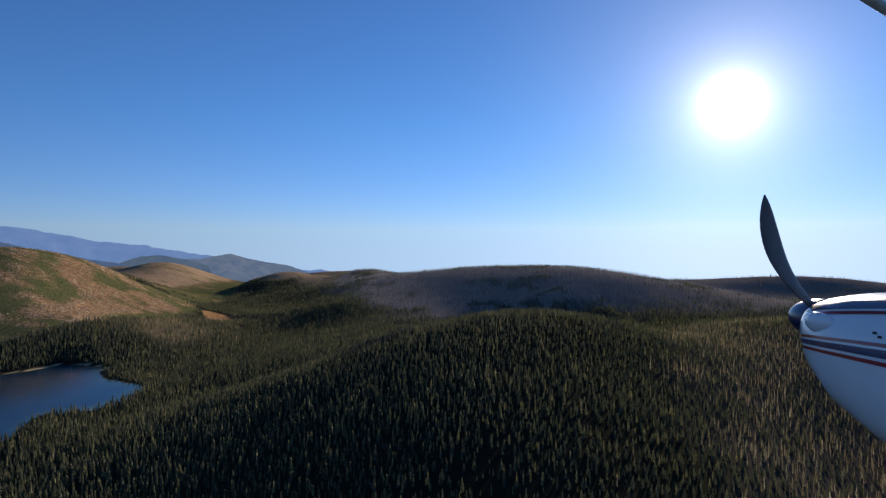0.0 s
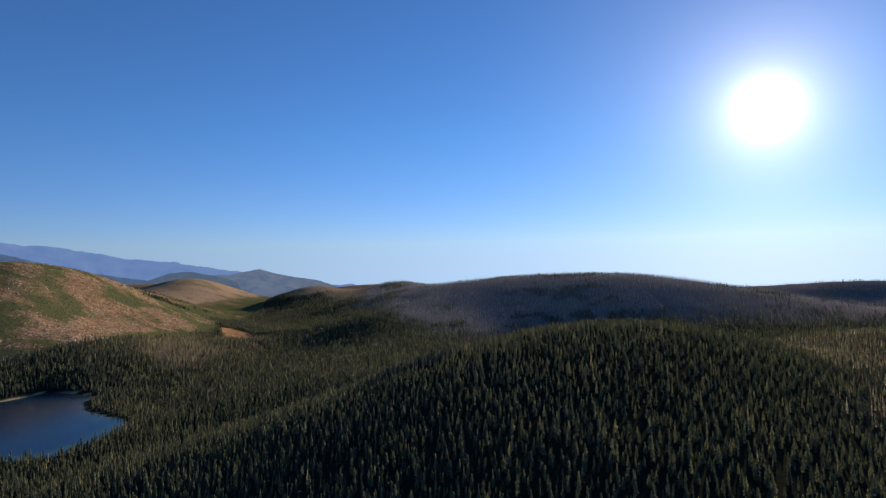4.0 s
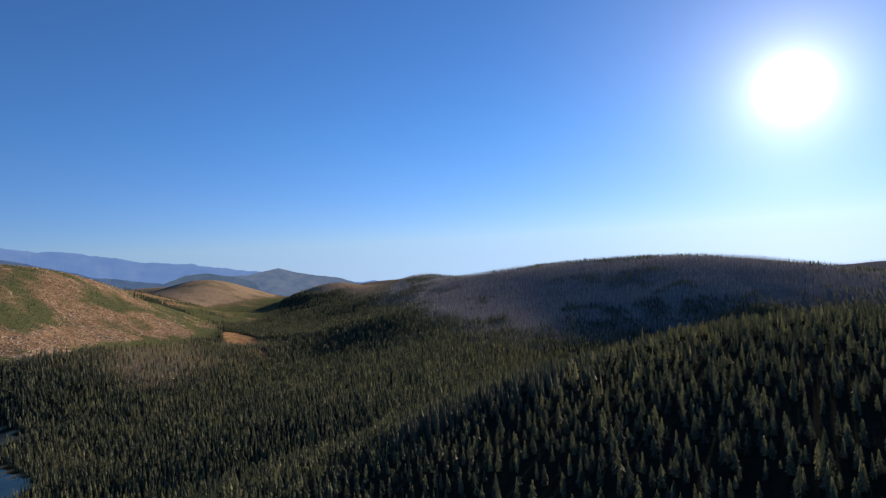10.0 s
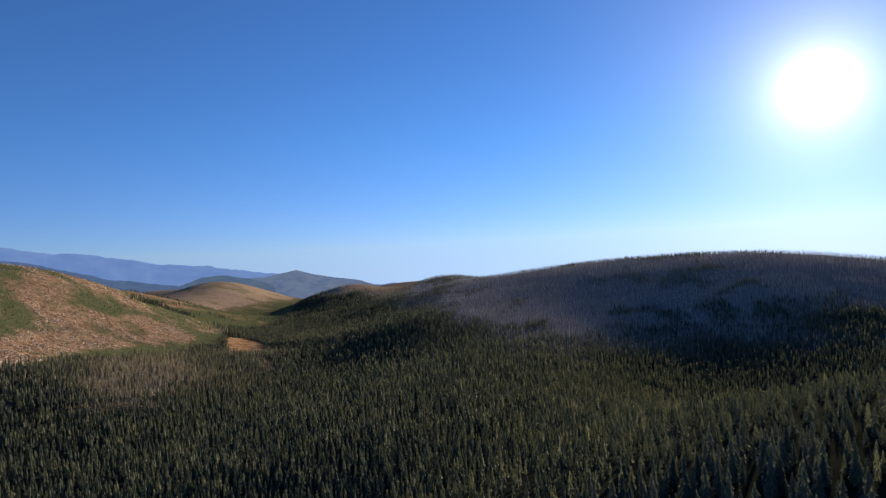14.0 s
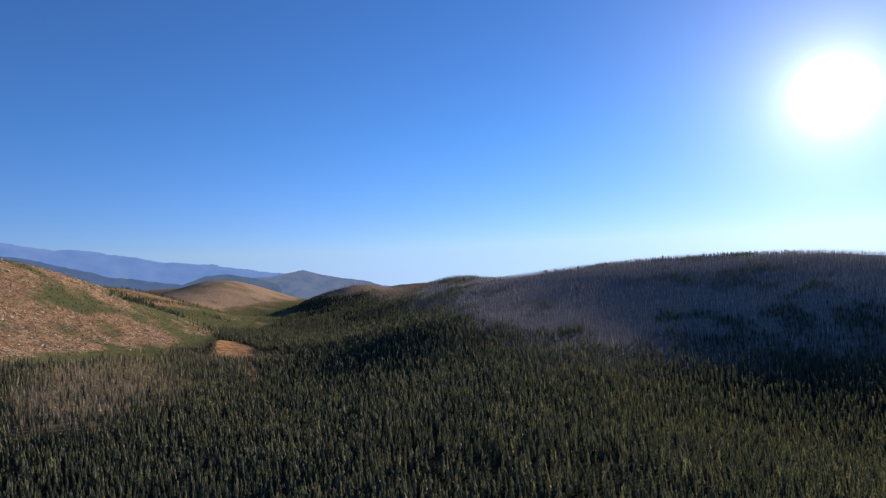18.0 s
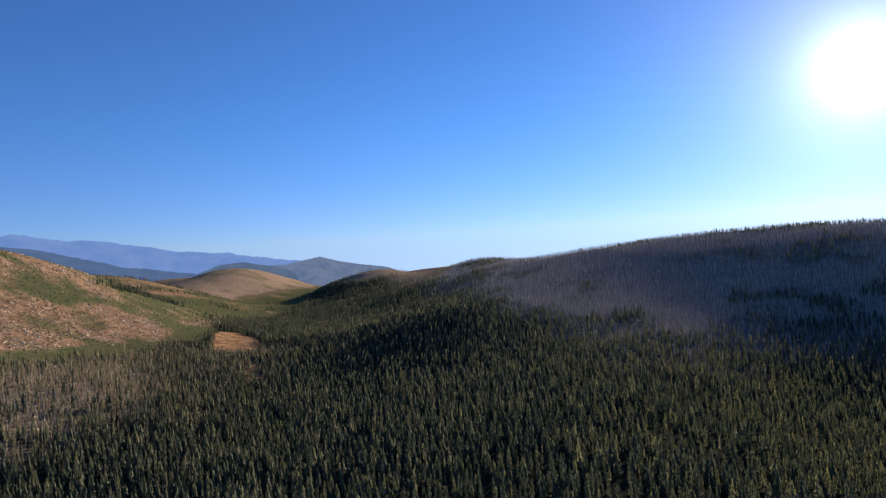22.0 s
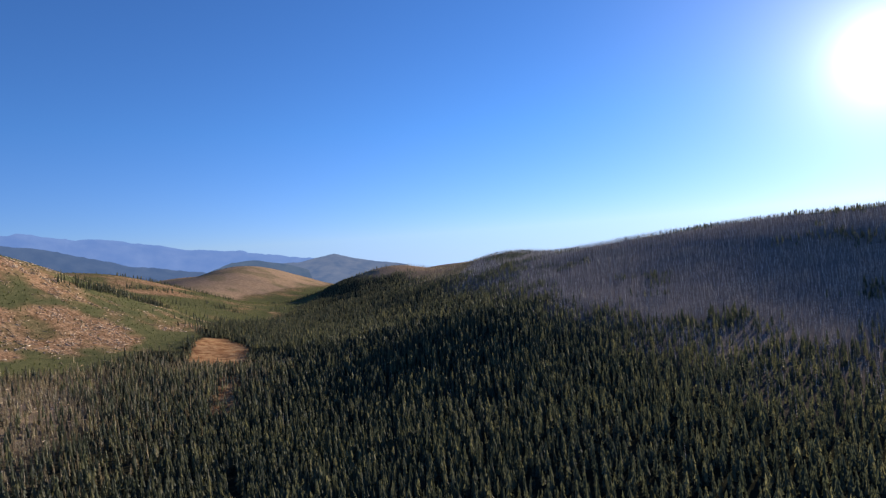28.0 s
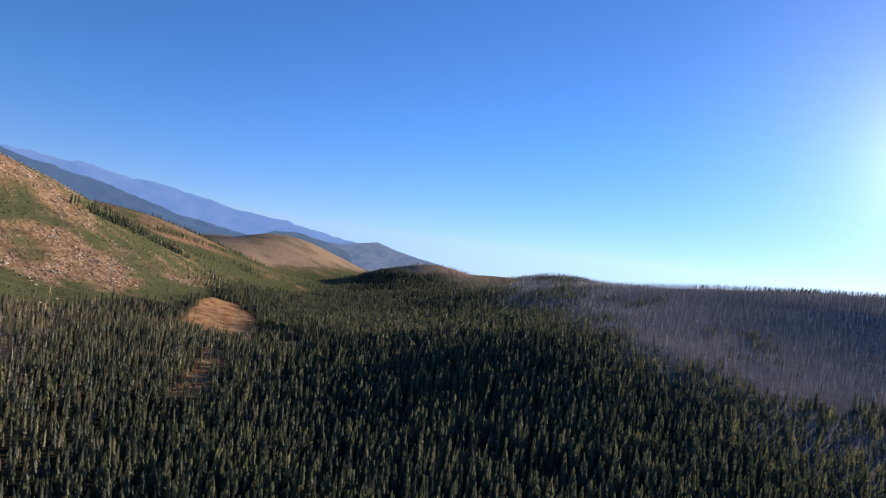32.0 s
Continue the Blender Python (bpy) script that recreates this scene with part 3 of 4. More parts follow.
def forest_mask(x, y):
    """Chance of a live conifer and of a dead one at each place."""
    c = cover(x, y)
    closed = (c["lake"] > 4 + 6 * np.clip((y - 640) / 60, 0, 1)) * (1 - c["hay"]) * (1 - np.clip(c["cut"] + c["dry"] * (x < -900), 0, 1))
    n1, n2 = fbm(x, y, 35, 8), fbm(x, y, 120, 9)
    islands = np.clip((n1 * 0.9 + n2 * 1.1 - 0.12) * 3, 0, 1)
    live = closed * (1 - c["burnt"] * (1 - 0.60 * islands)) * (1 - 0.62 * c["snag"]) * (1 - 0.95 * c["dry"]) * (1 - 0.9 * c["green"])
    mixed = 0.52 * np.clip((-390 - x) / 110, 0, 1) * np.clip((y - 1020) / 80, 0, 1) * np.clip((1580 - y) / 80, 0, 1)
    live = live * (1 - mixed)
    gaps = np.clip((n1 + 0.6) * 3, 0.45, 1) * np.clip((fbm(x, y, 14, 17) + 0.75) * 2.0, 0.35, 1)
    dead = closed * np.clip((c["burnt"] + 0.3 * c["snag"]) * 0.85 * (1 - islands) + 0.03, 0, 1) * (1 - 0.8 * c["dry"]) * (1 - 0.9 * c["green"])
    dead = np.maximum.reduce([dead, 0.5 * closed * c["east"], 2.0 * mixed * closed * (1 - 0.9 * c["green"])]) * (1 - 0.6 * c["snag"])
    return live * gaps, dead


def sizes(x, y, low=4.0, high=12.0):
    h = rng.triangular(low, 0.6 * low + 0.4 * high, high, len(x)) * (1 + 0.2 * fbm(x, y, 90, 10))
    h = h * np.where(rng.random(len(x)) < 0.3, rng.uniform(0.5, 0.8, len(x)), 1.0)
    h = h * (1 - 0.34 * np.clip((x + 200) / 80, 0, 1) * np.clip((800 - y) / 80, 0, 1))      # shorter on the dry near hill
    h = h * (1 + 0.32 * np.clip((-180 - x) / 120, 0, 1) * np.clip((y - 950) / 150, 0, 1) * np.clip((1700 - y) / 100, 0, 1))      # taller in the moist valley
    return h, (0.35 + 0.105 * h) * rng.uniform(0.8, 1.25, len(x))


def build_forest():
    for name, box, spacing, crowns, snags in (
            ("conifer_forest_near", (-420, 330, 170, 1000), 3.8, NEAR_CROWNS, SNAGS),
            ("conifer_forest_valley", (-860, 420, 1000, 1620), 3.8, MID_CROWNS, SNAGS),
            ("conifer_forest_lakeside", (-860, -420, 300, 1000), 4.0, MID_CROWNS, SNAGS),
            ("conifer_forest_ridge", (-1000, 900, 1620, 2900), 5.0, FAR_CROWNS, FAR_SNAGS),
            ("conifer_forest_hillside", (330, 720, 300, 850), 4.2, FAR_CROWNS, FAR_SNAGS),
            ("conifer_forest_east", (330, 1000, 850, 1620), 6.0, FAR_CROWNS, FAR_SNAGS),
            ("conifer_forest_far_east", (900, 2300, 1000, 2950), 8.5, FAR_CROWNS, FAR_SNAGS)):
        x, y = scatter(*box, spacing)
        live, dead = forest_mask(x, y)
        roll = rng.random(len(x))
        grove = (x > GROVE[0]) & (x < GROVE[1]) & (y > GROVE[2]) & (y < GROVE[3])
        is_live = (roll < live) & ~grove
        is_dead = ~is_live & (rng.random(len(x)) < dead) & ~grove
        h, r = sizes(x[is_live], y[is_live])
        fringe = (outline_distance(x[is_live], y[is_live], FIELD) < 55) & (y[is_live] < 1600)
        h, r = h * np.where(fringe, 0.5, 1), r * np.where(fringe, 0.7, 1)
        xl, yl = x[is_live], y[is_live]
        brow = (xl > BROW[0]) & (xl < BROW[1]) & (yl > BROW[2]) & (yl < BROW[3])
        for label, stand, form in (("dense dark green spruce and fir forest", ~brow, crowns), ("spruces and firs with ragged boughs on the hill top", brow, BROW_CROWNS)):
            plant(name if form is crowns else "conifer_forest_brow", form, xl[stand], yl[stand], h[stand], r[stand], NEEDLES, label, "forest")
        h = rng.uniform(6, 12.5, is_dead.sum())
        radius = rng.uniform(0.17, 0.30, is_dead.sum()) * (1.25 if box[2] > 1400 else 0.9)
        xd, yd = x[is_dead], y[is_dead]
        grey = (yd > 1150) & (xd > -420)
        plant(name.replace("conifer_forest", "dead_forest"), snags, xd[grey], yd[grey], h[grey], radius[grey], DEADWOOD_HAZY,
              "bleached grey standing dead trees left by an old fire, paled further for haze", "dead trees", lean=0.05)
        brown, h = ~grey, 0.8 * h
        plant(name.replace("conifer_forest", "dying_forest"), DYING, xd[brown], yd[brown], h[brown], h[brown] * rng.uniform(0.05, 0.10, brown.sum()), DEADWOOD_BROWN,
              "brown dead and dying conifers among the live forest", "dead trees", lean=0.04)


def build_thinned_patch():
    """The brown, mostly dead stand below the logged slope."""
    x, y = scatter(-705, -465, 1020, 1490, 3.6)
    c = cover(x, y)
    thinned = c["snag"] * (1 - 0.9 * c["green"])
    m = rng.random(len(x)) < 0.30 * thinned
    x, y = x[m], y[m]
    h = rng.uniform(6, 12, len(x))
    plant("dying_forest_thinned", DYING, x, y, h, h * rng.uniform(0.06, 0.11, len(x)), DEADWOOD_BROWN, "brown dead and dying conifers in a thinned stand", "dead trees", lean=0.05)


def build_surrounding_forest():
    """The same forest behind the start and at the sides."""
    gx, gy = np.meshgrid(np.arange(-1250, 900, 7.5), np.arange(-450, 1100, 7.5))
    x, y = gx.ravel() + rng.uniform(-4, 4, gx.size), gy.ravel() + rng.uniform(-4, 4, gx.size)
    covered = (np.abs(x) < 50 + 0.8 * y) & (y > 170) & (x > -860)
    live, dead = forest_mask(x, y)
    m = ~covered & (rng.random(len(x)) < live)
    h, r = sizes(x[m], y[m])
    plant("conifer_forest_behind", REAR_CROWNS, x[m], y[m], h, 1.5 * r, NEEDLES, "dense dark green spruce and fir forest", "forest")


build_forest()
build_thinned_patch()
build_surrounding_forest()


# ---------- single trees on the brow that the camera skims ----------
def part(name, bm, material, parent, label=""):
    me = bpy.data.meshes.new(name)
    bm.to_mesh(me)
    bm.free()
    me.materials.append(material)
    ob = new(name, me)
    ob.parent = parent
    if label:
        tagged(ob, label)
    return ob


def bm_arrays(verts, tris):
    bm = bmesh.new()
    vs = [bm.verts.new(v) for v in verts]
    for t in tris:
        bm.faces.new([vs[i] for i in t])
    return bm


def trunk_bm(height, radius, sides=7, rings=5, bend=0.02, seed=0):
    """A tapered, slightly bent stem."""
    r = np.random.default_rng(seed)
    bm, last = bmesh.new(), None
    off = np.cumsum(r.normal(0, bend, (rings + 1, 2)), 0) * height / rings
    for k in range(rings + 1):
        f = k / rings
        q = radius * (1 - 0.92 * f) * (1.25 if k == 0 else 1)
        ring = [bm.verts.new((off[k, 0] + q * math.cos(6.283 * s / sides), off[k, 1] + q * math.sin(6.283 * s / sides), f * height)) for s in range(sides)]
        if last:
            for s in range(sides):
                bm.faces.new((last[s], last[(s + 1) % sides], ring[(s + 1) % sides], ring[s]))
        last = ring
    bm.faces.new(last)
    return bm


def conifer(kind_label, height, seed, width=0.13, group="conifers on the brow"):
    tree = tagged(new("conifer_tree"), kind_label, "tree", group)
    part("trunk", trunk_bm(height * 0.93, 0.013 * height, seed=seed), BARK, tree)
    v, t = crown_template(16, 9, 0.9, 200 + seed)
    v = v * (width * height, width * height, height)
    part("crown", bm_arrays(v, t), NEEDLES_SINGLE, tree)
    return tree


def dead_tree(height, seed):
    tree = tagged(new("dead_tree"), "bare grey standing dead conifer with broken branches", "dead tree", "dead trees in the thinned patch")
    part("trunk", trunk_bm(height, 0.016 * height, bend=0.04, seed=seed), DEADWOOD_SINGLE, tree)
    r = np.random.default_rng(300 + seed)
    for k in range(7):
        z, a = height * (0.3 + 0.6 * r.random()), r.random() * 6.28
        reach = 0.16 * height * (1.2 - z / height)
        bm = trunk_bm(reach, 0.045, 4, 2, 0.1, k)
        bmesh.ops.rotate(bm, verts=bm.verts, matrix=Euler((0, radians(70 + 25 * r.random()), a)).to_matrix())
        bmesh.ops.translate(bm, verts=bm.verts, vec=(0, 0, z))
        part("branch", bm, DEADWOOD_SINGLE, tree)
    return tree


def build_single_trees():
    models = [conifer("slender dark green spruce on the hill brow", 5.0 + 0.9 * k, k, 0.140 + 0.012 * (k % 4)) for k in range(5)]
    models.append(conifer("tall ragged fir standing above its neighbours", 10.5, 6, 0.12))
    models.append(conifer("young bushy spruce among taller conifers", 4.5, 7, 0.18))
    x, y = scatter(GROVE[0], GROVE[1], GROVE[2], GROVE[3], 3.9)
    keep = rng.random(len(x)) < 0.95
    x, y = x[keep], y[keep]
    z = land(x, y) - 0.15
    for k in range(len(x)):
        m = pose(x[k], y[k], z[k], rng.normal(0, 1), rng.normal(0, 1), rng.uniform(0, 360))
        model = models[k % 7 if k % 7 < 5 or rng.random() < 0.5 else k % 5]
        if k < 7:
            models[k].matrix_basis = m
        else:
            copy_thing(model, m)
    # single conifers round the hay meadow and its glade
    x, y = scatter(-640, -440, 1350, 1620, 5.2)
    c = cover(x, y)
    near_field = np.minimum(outline_distance(x, y, FIELD), outline_distance(x, y, GLADE))
    keep = (near_field > 3) & (near_field < 16) & (c["hay"] < 0.15) & (rng.random(len(x)) < 0.36)
    x, y = x[keep], y[keep]
    z = land(x, y) - 0.15
    edge = [conifer("short dark spruce at the edge of the hay meadow", 5.5 + k, 20 + k, 0.12, "conifers round the meadow") for k in range(3)]
    for k in range(len(x)):
        m = pose(x[k], y[k], z[k], 0, 0, rng.uniform(0, 360))
        if k < 3:
            edge[k].matrix_basis = m
        else:
            copy_thing(edge[k % 3], m)
    snags = [dead_tree(9 + 1.5 * k, k) for k in range(4)]
    x, y = scatter(-560, -505, 1130, 1200, 7.5)
    z = land(x, y) - 0.1
    for k in range(min(len(x), 70)):
        m = pose(x[k], y[k], z[k], rng.normal(0, 3), rng.normal(0, 3), rng.uniform(0, 360))
        if k < 4:
            snags[k].matrix_basis = m
        else:
            copy_thing(snags[k % 4], m)


def single_variant(name, source, dark, light):
    m, nt, bsdf = node_material(name)
    info = nt.nodes.new("ShaderNodeObjectInfo")
    grain = noise_node(nt, 1.8, 3.0, 0.7)
    col = mix(nt, 0.75, ramp(nt, info.outputs["Random"], (0.1, dark), (0.9, light)), ramp(nt, grain.outputs[0], (0.3, (0.45, 0.45, 0.45)), (0.7, (1.35, 1.35, 1.35))), "MULTIPLY")
    finish_foliage(nt, bsdf, col, source)
    return m


NEEDLES_SINGLE = single_variant("needles_single", 0.45, (0.060, 0.076, 0.066), (0.145, 0.154, 0.110))
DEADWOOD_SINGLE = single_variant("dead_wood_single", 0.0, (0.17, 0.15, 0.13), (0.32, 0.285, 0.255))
build_single_trees()


# ---------- logged slope: slash, regrowth, leftover stands ----------
def build_slash():
    x, y = scatter(-1150, -480, 1000, 1800, 2.4)
    c = cover(x, y)
    heap = np.clip(0.62 + 1.9 * fbm(x, y, 13, 21), 0, 1)
    bare = c["cut"] * (1 - c["green"]) * np.clip(1.0 + 1.2 * fbm(x, y, 45, 14), 0.4, 1) * heap + 0.10 * c["snag"] * heap
    m = rng.random(len(x)) < bare * 0.48
    x, y = x[m], y[m]
    n = len(x)
    a, half, r = rng.normal(0.75, 1.0, n), rng.uniform(0.8, 2.9, n), rng.uniform(0.15, 0.46, n)
    dx, dy = np.cos(a), np.sin(a)
    ax, ay, bx, by = x - dx * half, y - dy * half, x + dx * half, y + dy * half
    az, bz = land(ax, ay) + r * 0.6, land(bx, by) + r * rng.uniform(0.6, 2.2, n)
    verts = []
    for k in range(5):
        t = 6.283 * k / 5
        ox, oy, oz = -dy * math.cos(t) * r, dx * math.cos(t) * r, math.sin(t) * r
        verts += [np.stack([ax + ox, ay + oy, az + oz], 1), np.stack([bx + ox * 0.7, by + oy * 0.7, bz + oz * 0.7], 1)]
    v = np.stack(verts, 1)
    tris = []
    for k in range(5):
        p, q = 2 * k, 2 * ((k + 1) % 5)
        tris += [(p, q, q + 1), (p, q + 1, p + 1)]
    tris += [(0, 4, 2), (0, 6, 4), (0, 8, 6), (1, 3, 5), (1, 5, 7), (1, 7, 9)]
    t = (np.array(tris)[None] + (np.arange(n) * 10)[:, None, None]).reshape(-1, 3)
    me = mesh_from_arrays("logging_slash", v.reshape(-1, 3), t, LOGWOOD, tint=np.repeat(np.clip(rng.normal(0.5, 0.28, n), 0, 1), 10))
    tagged(new("logging_slash", me), "pale weathered logs and slash strewn over a logged slope", "logs", kind="stuff")


build_slash()
SAPLINGS = [crown_template(1, 6, 0.3, 110 + k) for k in range(4)]


def build_regrowth():
    x, y = scatter(-1900, -560, 1000, 3300, 6.6)
    c = cover(x, y)
    m = rng.random(len(x)) < np.clip(c["green"] * 0.8 + c["cut"] * 0.16 + 0.02 * c["dry"] * (x < -800), 0, 1) * (c["hay"] < 0.2)
    x, y = x[m], y[m]
    h = rng.uniform(0.8, 2.6, len(x))
    plant("regrowth", SAPLINGS, x, y, h, h * rng.uniform(0.45, 0.8, len(x)), SHRUBS, "low green saplings and brush on the logged slope", "brush", sink=0.2)


build_regrowth()


def build_leftover_stands():
    """Strips of old conifers left on the logged hill, along the valley and round the meadow."""
    for name, spots, count in (
            ("leftover_stand", LEFT_STANDS, 1.0), ("valley_stand", VALLEY_STANDS, 1.0)):
        xs, ys = [], []
        for cx, cy, lx, ly, turn, n in spots:
            u, v = rng.normal(0, 0.5, (2, n))
            c, s = math.cos(radians(turn)), math.sin(radians(turn))
            xs.append(cx + c * u * lx - s * v * ly)
            ys.append(cy + s * u * lx + c * v * ly)
        x, y = np.concatenate(xs), np.concatenate(ys)
        ok = cover(x, y)["hay"] < 0.12
        x, y = x[ok], y[ok]
        h, r = sizes(x, y, 7, 13)
        plant(name, MID_CROWNS, x, y, h, r, NEEDLES, "dark conifers left standing between the cut slopes", "trees")


LEFT_STANDS = ((-868, 1698, 58, 15, 86, 150), (-855, 1782, 62, 12, 90, 110), (-905, 1745, 70, 20, 60, 30), (-1000, 1900, 130, 16, 62, 50), (-1120, 2120, 160, 22, 62, 90), (-918, 2085, 60, 18, 160, 50), (-1240, 2330, 160, 45, 60, 160))
VALLEY_STANDS = ((-640, 1700, 62, 7, -43, 48), (-705, 1740, 60, 20, 60, 60), (-735, 1800, 90, 24, 60, 90), (-610, 1725, 90, 26, 70, 130), (-765, 1960, 130, 40, 70, 150), (-650, 1900, 160, 60, 70, 350), (-840, 2290, 140, 26, 65, 90), (-950, 2560, 150, 30, 60, 80), (-700, 2150, 220, 50, 75, 350))
build_leftover_stands()


# ---------- the aircraft's nose, beside the camera at the start ----------
WHITE = plain("white_paint", (0.78, 0.79, 0.80), 0.22, 0, 2.0, 0.05, 0, 0.6)
NAVY = plain("navy_paint", (0.014, 0.024, 0.09), 0.28, 0, 2.0, 0.15, 0, 0.2)
RED = plain("red_paint", (0.32, 0.025, 0.03), 0.25, 0, 2.0, 0.15, 0, 0.6)
BLADE = plain("blade_grey", (0.085, 0.070, 0.072), 0.55, 0.0, 6.0, 0.25)
STEEL = plain("bare_metal", (0.55, 0.56, 0.58), 0.25, 1.0, 8.0, 0.15)
DARK = plain("dark_opening", (0.02, 0.02, 0.022), 0.7, 0, 8.0, 0.2)

# length behind the hub, half-width, top, bottom
COWL = ((0.06, 0.24, 0.13, -0.21), (0.12, 0.32, 0.17, -0.31), (0.25, 0.39, 0.21, -0.46), (0.5, 0.45, 0.26, -0.65), (0.9, 0.49, 0.30, -0.80),
        (1.4, 0.52, 0.335, -0.87), (2.0, 0.54, 0.37, -0.90), (2.7, 0.555, 0.40, -0.90))


def cowl_at(back):
    cols = np.array(COWL).T
    return [float(np.interp(back, cols[0], cols[k])) for k in (1, 2, 3)]


def cowl_point(back, angle, lift=0.0):
    """A point of the cowling: angle 0 is the right side, 90 the top, 180 the left side."""
    hw, top, low = cowl_at(back)
    c, s = math.cos(angle), math.sin(angle)
    e = 0.78
    x = hw * math.copysign(abs(c) ** e, c)
    z = (top + low) / 2 + (top - low) / 2 * math.copysign(abs(s) ** e, s)
    n = Vector((x / hw ** 2, 0, (z - (top + low) / 2) / ((top - low) / 2) ** 2)).normalized()
    return Vector((x, -back, z)) + n * lift


def angle_for(back, height):
    hw, top, low = cowl_at(back)
    q = max(-1, min(1, (height - (top + low) / 2) / ((top - low) / 2)))
    return math.asin(math.copysign(abs(q) ** (1 / 0.78), q))


def cowl_patch(name, backs, upper, lower, material, parent, side, lift=0.004, label=""):
    """A strip laid on the cowling between two heights that run along it."""
    bm, last = bmesh.new(), None
    for b in backs:
        a0, a1 = angle_for(b, lower(b)), angle_for(b, upper(b))
        row = []
        for k in range(7):
            a = a0 + (a1 - a0) * k / 6
            row.append(bm.verts.new(cowl_point(b, math.pi - a if side < 0 else a, lift)))
        if last:
            for k in range(6):
                bm.faces.new((last[k], last[k + 1], row[k + 1], row[k]))
        last = row
    bmesh.ops.recalc_face_normals(bm, faces=bm.faces)
    for f in bm.faces:
        f.smooth = True
    return part(name, bm, material, parent, label)


def tube(a, b, r0, r1, sides=14, flat=1.0):
    bm = bmesh.new()
    bmesh.ops.create_cone(bm, cap_ends=True, segments=sides, radius1=r0, radius2=r1, depth=(Vector(b) - Vector(a)).length)
    for v in bm.verts:
        v.co.y *= flat
    rot = (Vector(b) - Vector(a)).to_track_quat("Z", "Y").to_matrix()
    bmesh.ops.rotate(bm, verts=bm.verts, matrix=rot)
    bmesh.ops.translate(bm, verts=bm.verts, vec=(Vector(a) + Vector(b)) / 2)
    for f in bm.faces:
        f.smooth = len(f.verts) == 4
    return bm


def build_aircraft():
    first = ROWS[0]
    eye = pose(first[1], first[2], first[3], 90 + first[5], first[6], first[4])
    axes = Matrix(((1, 0, 0, 0), (0, 0, 1, 0), (0, -1, 0, 0), (0, 0, 0, 1)))     # right, ahead, up
    plane = tagged(new("light_aircraft"), "white propeller aircraft nose with navy and red stripes, in flight", "aircraft")
    plane.matrix_world = eye @ axes @ Matrix.Translation((3.24, 4.9, -0.60)) @ pose(0, 0, 0, 0, 0, 6)
    # cowling
    bm, last = bmesh.new(), None
    backs = [0.06, 0.09, 0.12, 0.18, 0.25, 0.37, 0.5, 0.7, 0.9, 1.15, 1.4, 1.7, 2.0, 2.35, 2.7]
    for b in backs:
        ring = [bm.verts.new(cowl_point(b, 6.283185 * k / 48)) for k in range(48)]
        if last:
            for k in range(48):
                bm.faces.new((last[k], last[(k + 1) % 48], ring[(k + 1) % 48], ring[k]))
        else:
            bm.faces.new(ring)
        last = ring
    bm.faces.new(last[::-1])
    bmesh.ops.recalc_face_normals(bm, faces=bm.faces)
    for f in bm.faces:
        f.smooth = len(f.verts) == 4
    part("cowling", bm, WHITE, plane, "glossy white cowling")
    run = np.linspace(0.08, 2.68, 30)
    high = lambda b: -0.105 + 0.080 * b ** 0.8
    for side in (-1, 1):
        cowl_patch("top_band", run, lambda b: cowl_at(b)[1] - 0.001, lambda b: 0.035 + 0.165 * b ** 0.6, NAVY, plane, side, 0.004, "glossy navy top of the cowling")
        cowl_patch("pinstripe", run, lambda b: 0.018 + 0.165 * b ** 0.6, lambda b: -0.004 + 0.165 * b ** 0.6, RED, plane, side, 0.004, "thin red pinstripe")
        cowl_patch("stripe", run, lambda b: high(b), lambda b: high(b) - 0.020 - 0.004 * b, RED, plane, side, 0.004, "red stripe")
        cowl_patch("stripe", run, lambda b: high(b) - 0.036 - 0.006 * b, lambda b: high(b) - 0.064 - 0.030 * b, NAVY, plane, side, 0.004, "navy stripe")
        cowl_patch("stripe", run, lambda b: high(b) - 0.080 - 0.036 * b, lambda b: high(b) - 0.100 - 0.044 * b, RED, plane, side, 0.004, "red stripe")
        bm = bmesh.new()
        bmesh.ops.create_uvsphere(bm, u_segments=16, v_segments=10, radius=1)
        for v in bm.verts:
            v.co = Vector((v.co.x * 0.045, v.co.y * 0.13 * (1 if v.co.y > 0 else 1.5), v.co.z * 0.080)) + cowl_point(0.42, math.pi - angle_for(0.42, 0.035) if side < 0 else angle_for(0.42, 0.035))
        for f in bm.faces:
            f.smooth = True
        part("blister", bm, WHITE, plane, "white rounded blister")
        for k in range(2):
            b0 = 0.98 + 0.05 * k
            cowl_patch("marking", np.linspace(b0, b0 + 0.035, 3), lambda b: 0.045 - 0.02 * k, lambda b: 0.028 - 0.02 * k, DARK, plane, side, 0.005, "small dark stencil bar")
        bm = bmesh.new()
        for k in range(5):
            p = cowl_point(0.35 + 0.38 * k, math.pi - angle_for(0.35 + 0.38 * k, high(0.35 + 0.38 * k) - 0.058) if side < 0 else angle_for(0.35 + 0.38 * k, high(0.35 + 0.38 * k) - 0.058), 0.004)
            ret = bmesh.ops.create_uvsphere(bm, u_segments=8, v_segments=5, radius=0.007)
            bmesh.ops.translate(bm, verts=ret["verts"], vec=p)
        part("fasteners", bm, STEEL, plane)
        bm = bmesh.new()
        ret = bmesh.ops.create_uvsphere(bm, u_segments=16, v_segments=8, radius=1)
        for v in bm.verts:
            v.co = Vector((v.co.x * 0.085 + side * 0.17, v.co.y * 0.02 - 0.055, v.co.z * 0.05 - 0.01))
        part("air_inlet", bm, DARK, plane, "dark engine air inlet")
    # spinner
    bm, last = bmesh.new(), None
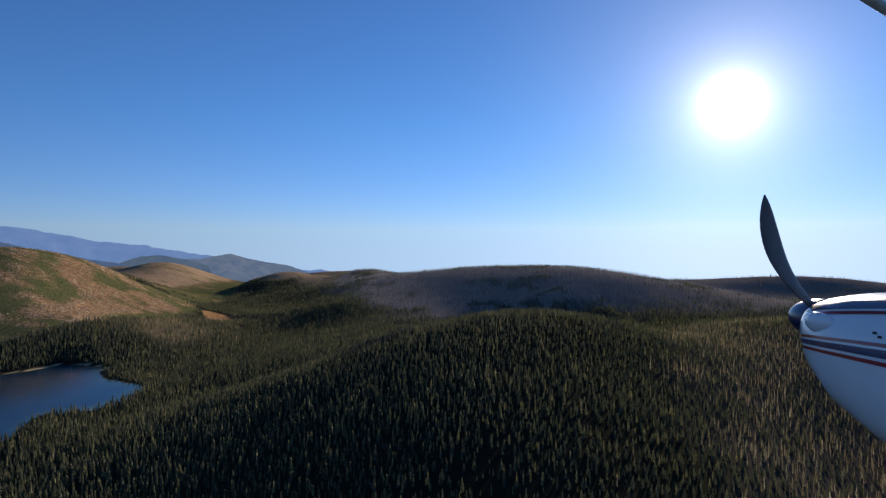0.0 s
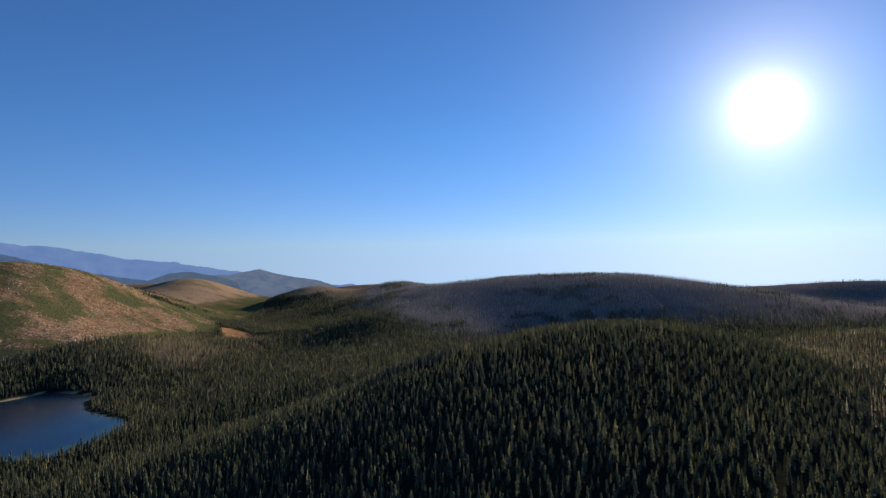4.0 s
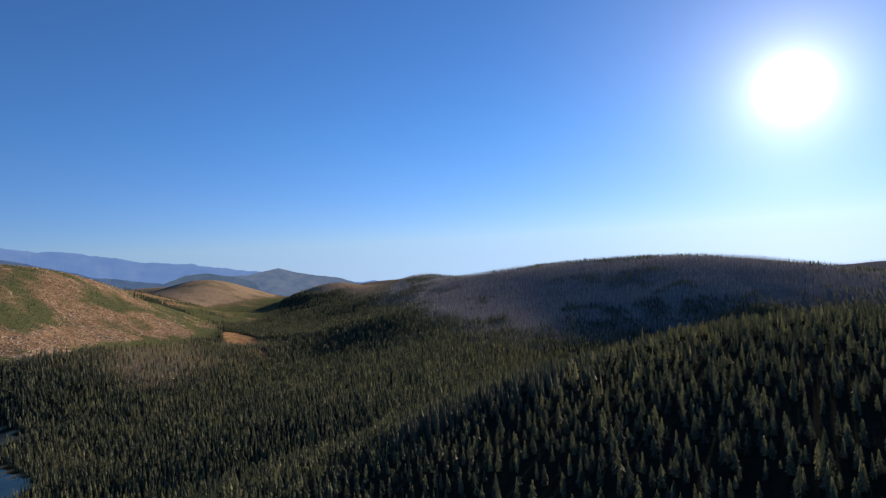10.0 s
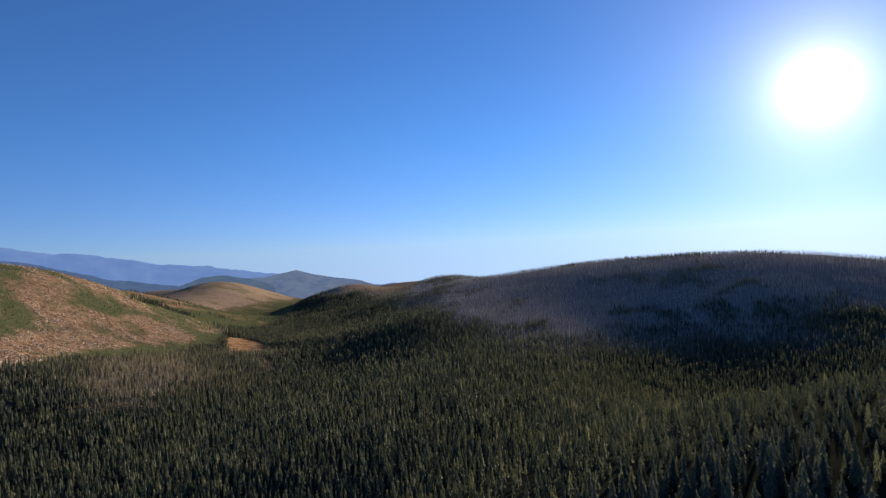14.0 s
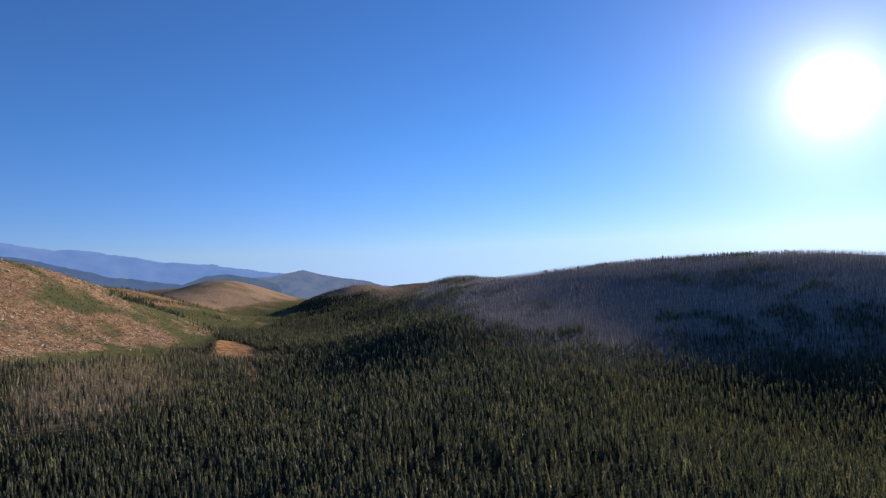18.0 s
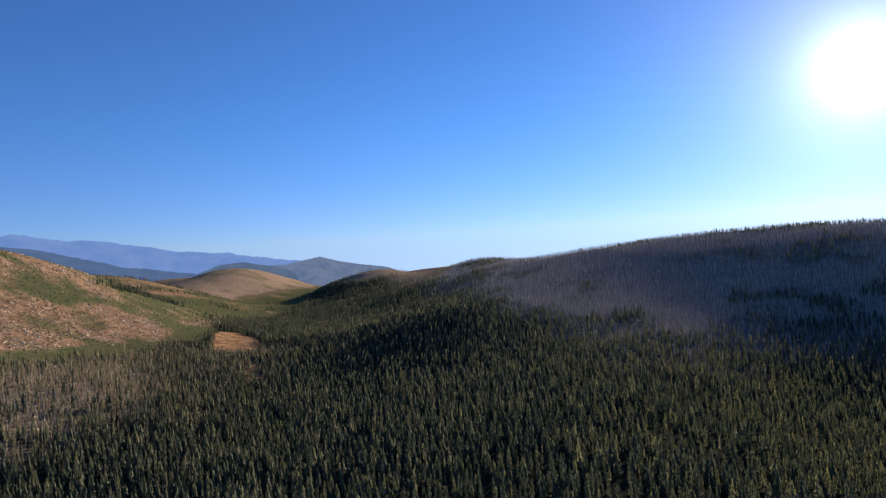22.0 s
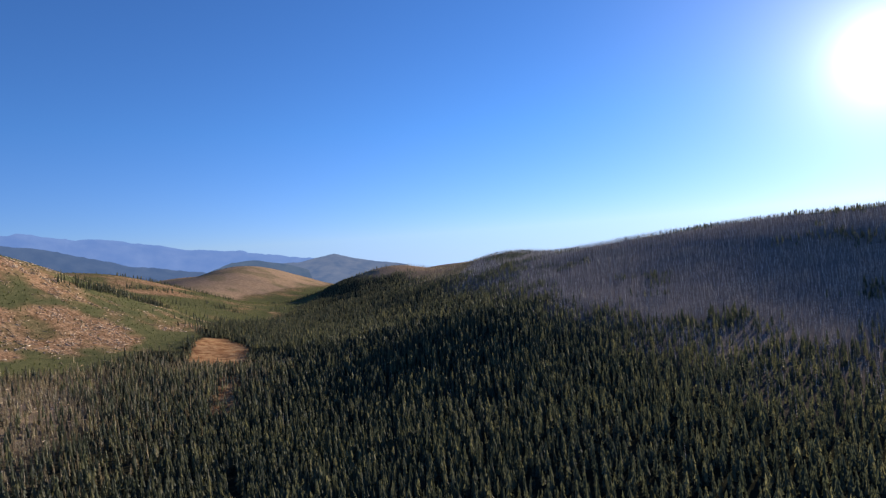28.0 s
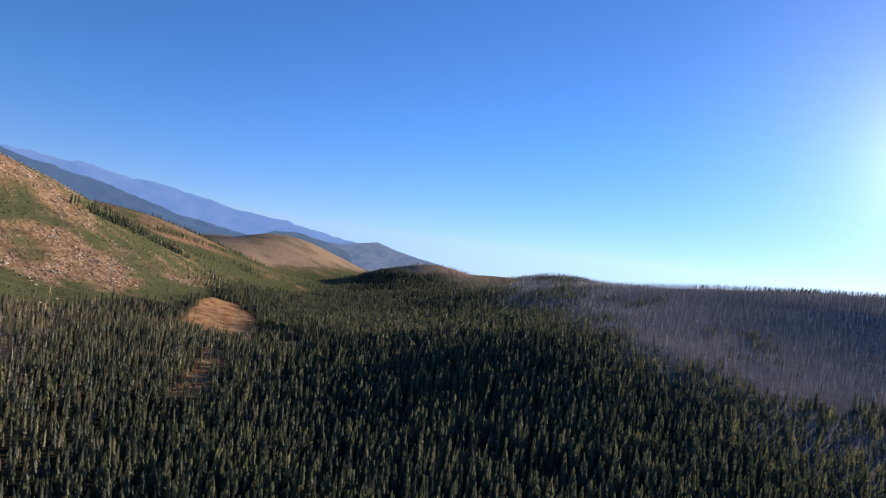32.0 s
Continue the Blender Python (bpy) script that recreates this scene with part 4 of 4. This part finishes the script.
    for k in range(9):
        f = k / 8
        r = 0.175 * math.sqrt(max(0.0, 1 - f ** 2.2)) + 0.002
        ring = [bm.verts.new((r * math.cos(6.283185 * s / 28), -0.05 + 0.43 * f, r * math.sin(6.283185 * s / 28))) for s in range(28)]
        if last:
            for s in range(28):
                bm.faces.new((last[s], last[(s + 1) % 28], ring[(s + 1) % 28], ring[s]))
        else:
            bm.faces.new(ring)
        last = ring
    bm.faces.new(last[::-1])
    bmesh.ops.recalc_face_normals(bm, faces=bm.faces)
    for f in bm.faces:
        f.smooth = True
    part("spinner", bm, NAVY, plane, "polished navy spinner")
    # two blades
    prop = new("propeller")
    prop.parent = plane
    tagged(prop, "two-bladed dark grey propeller")
    prop.matrix_basis = pose(0, 0.03, 0, 0, -26.5, 0)
    for turn in (0, 180):
        bm, last = bmesh.new(), None
        for k in range(21):
            f = k / 20
            z = 0.08 + 1.10 * f
            chord = (0.10 + 0.20 * math.sin(min(1, f * 1.55) * 1.57)) * (1 if f < 0.5 else max(0.03, 1 - ((f - 0.5) / 0.5) ** 2.2) ** 0.75)
            thick = (0.045 * (1 - 0.82 * f) + 0.004) * (1 if f < 0.95 else 0.3)
            twist = radians(48 - 34 * f)
            sweep = -0.50 * f * (1 - f)
            ring = []
            for s in range(12):
                a = 6.283185 * s / 12
                cx, cy = math.cos(a) * chord / 2, math.sin(a) * thick / 2
                ring.append(bm.verts.new((cx * math.cos(twist) - cy * math.sin(twist) + sweep, cx * math.sin(twist) + cy * math.cos(twist), z)))
            if last:
                for s in range(12):
                    bm.faces.new((last[s], last[(s + 1) % 12], ring[(s + 1) % 12], ring[s]))
            else:
                bm.faces.new(ring)
            last = ring
        bm.faces.new(last[::-1])
        bmesh.ops.recalc_face_normals(bm, faces=bm.faces)
        for f in bm.faces:
            f.smooth = True
        bmesh.ops.rotate(bm, verts=bm.verts, matrix=Euler((0, radians(turn), 0)).to_matrix())
        part("blade", bm, BLADE, prop)
    # wing strut, from the fuselage out past the camera
    place = Matrix.Translation((3.24, 4.9, -0.60)) @ pose(0, 0, 0, 0, 0, 6)
    inner, outer = place.inverted() @ Vector((2.85, 2.38, 0.35)), place.inverted() @ Vector((0.45, 1.14, 0.74))
    part("wing_strut", tube(inner, outer, 0.020, 0.016, 16, 0.6), WHITE, plane, "white streamlined wing strut")


build_aircraft()
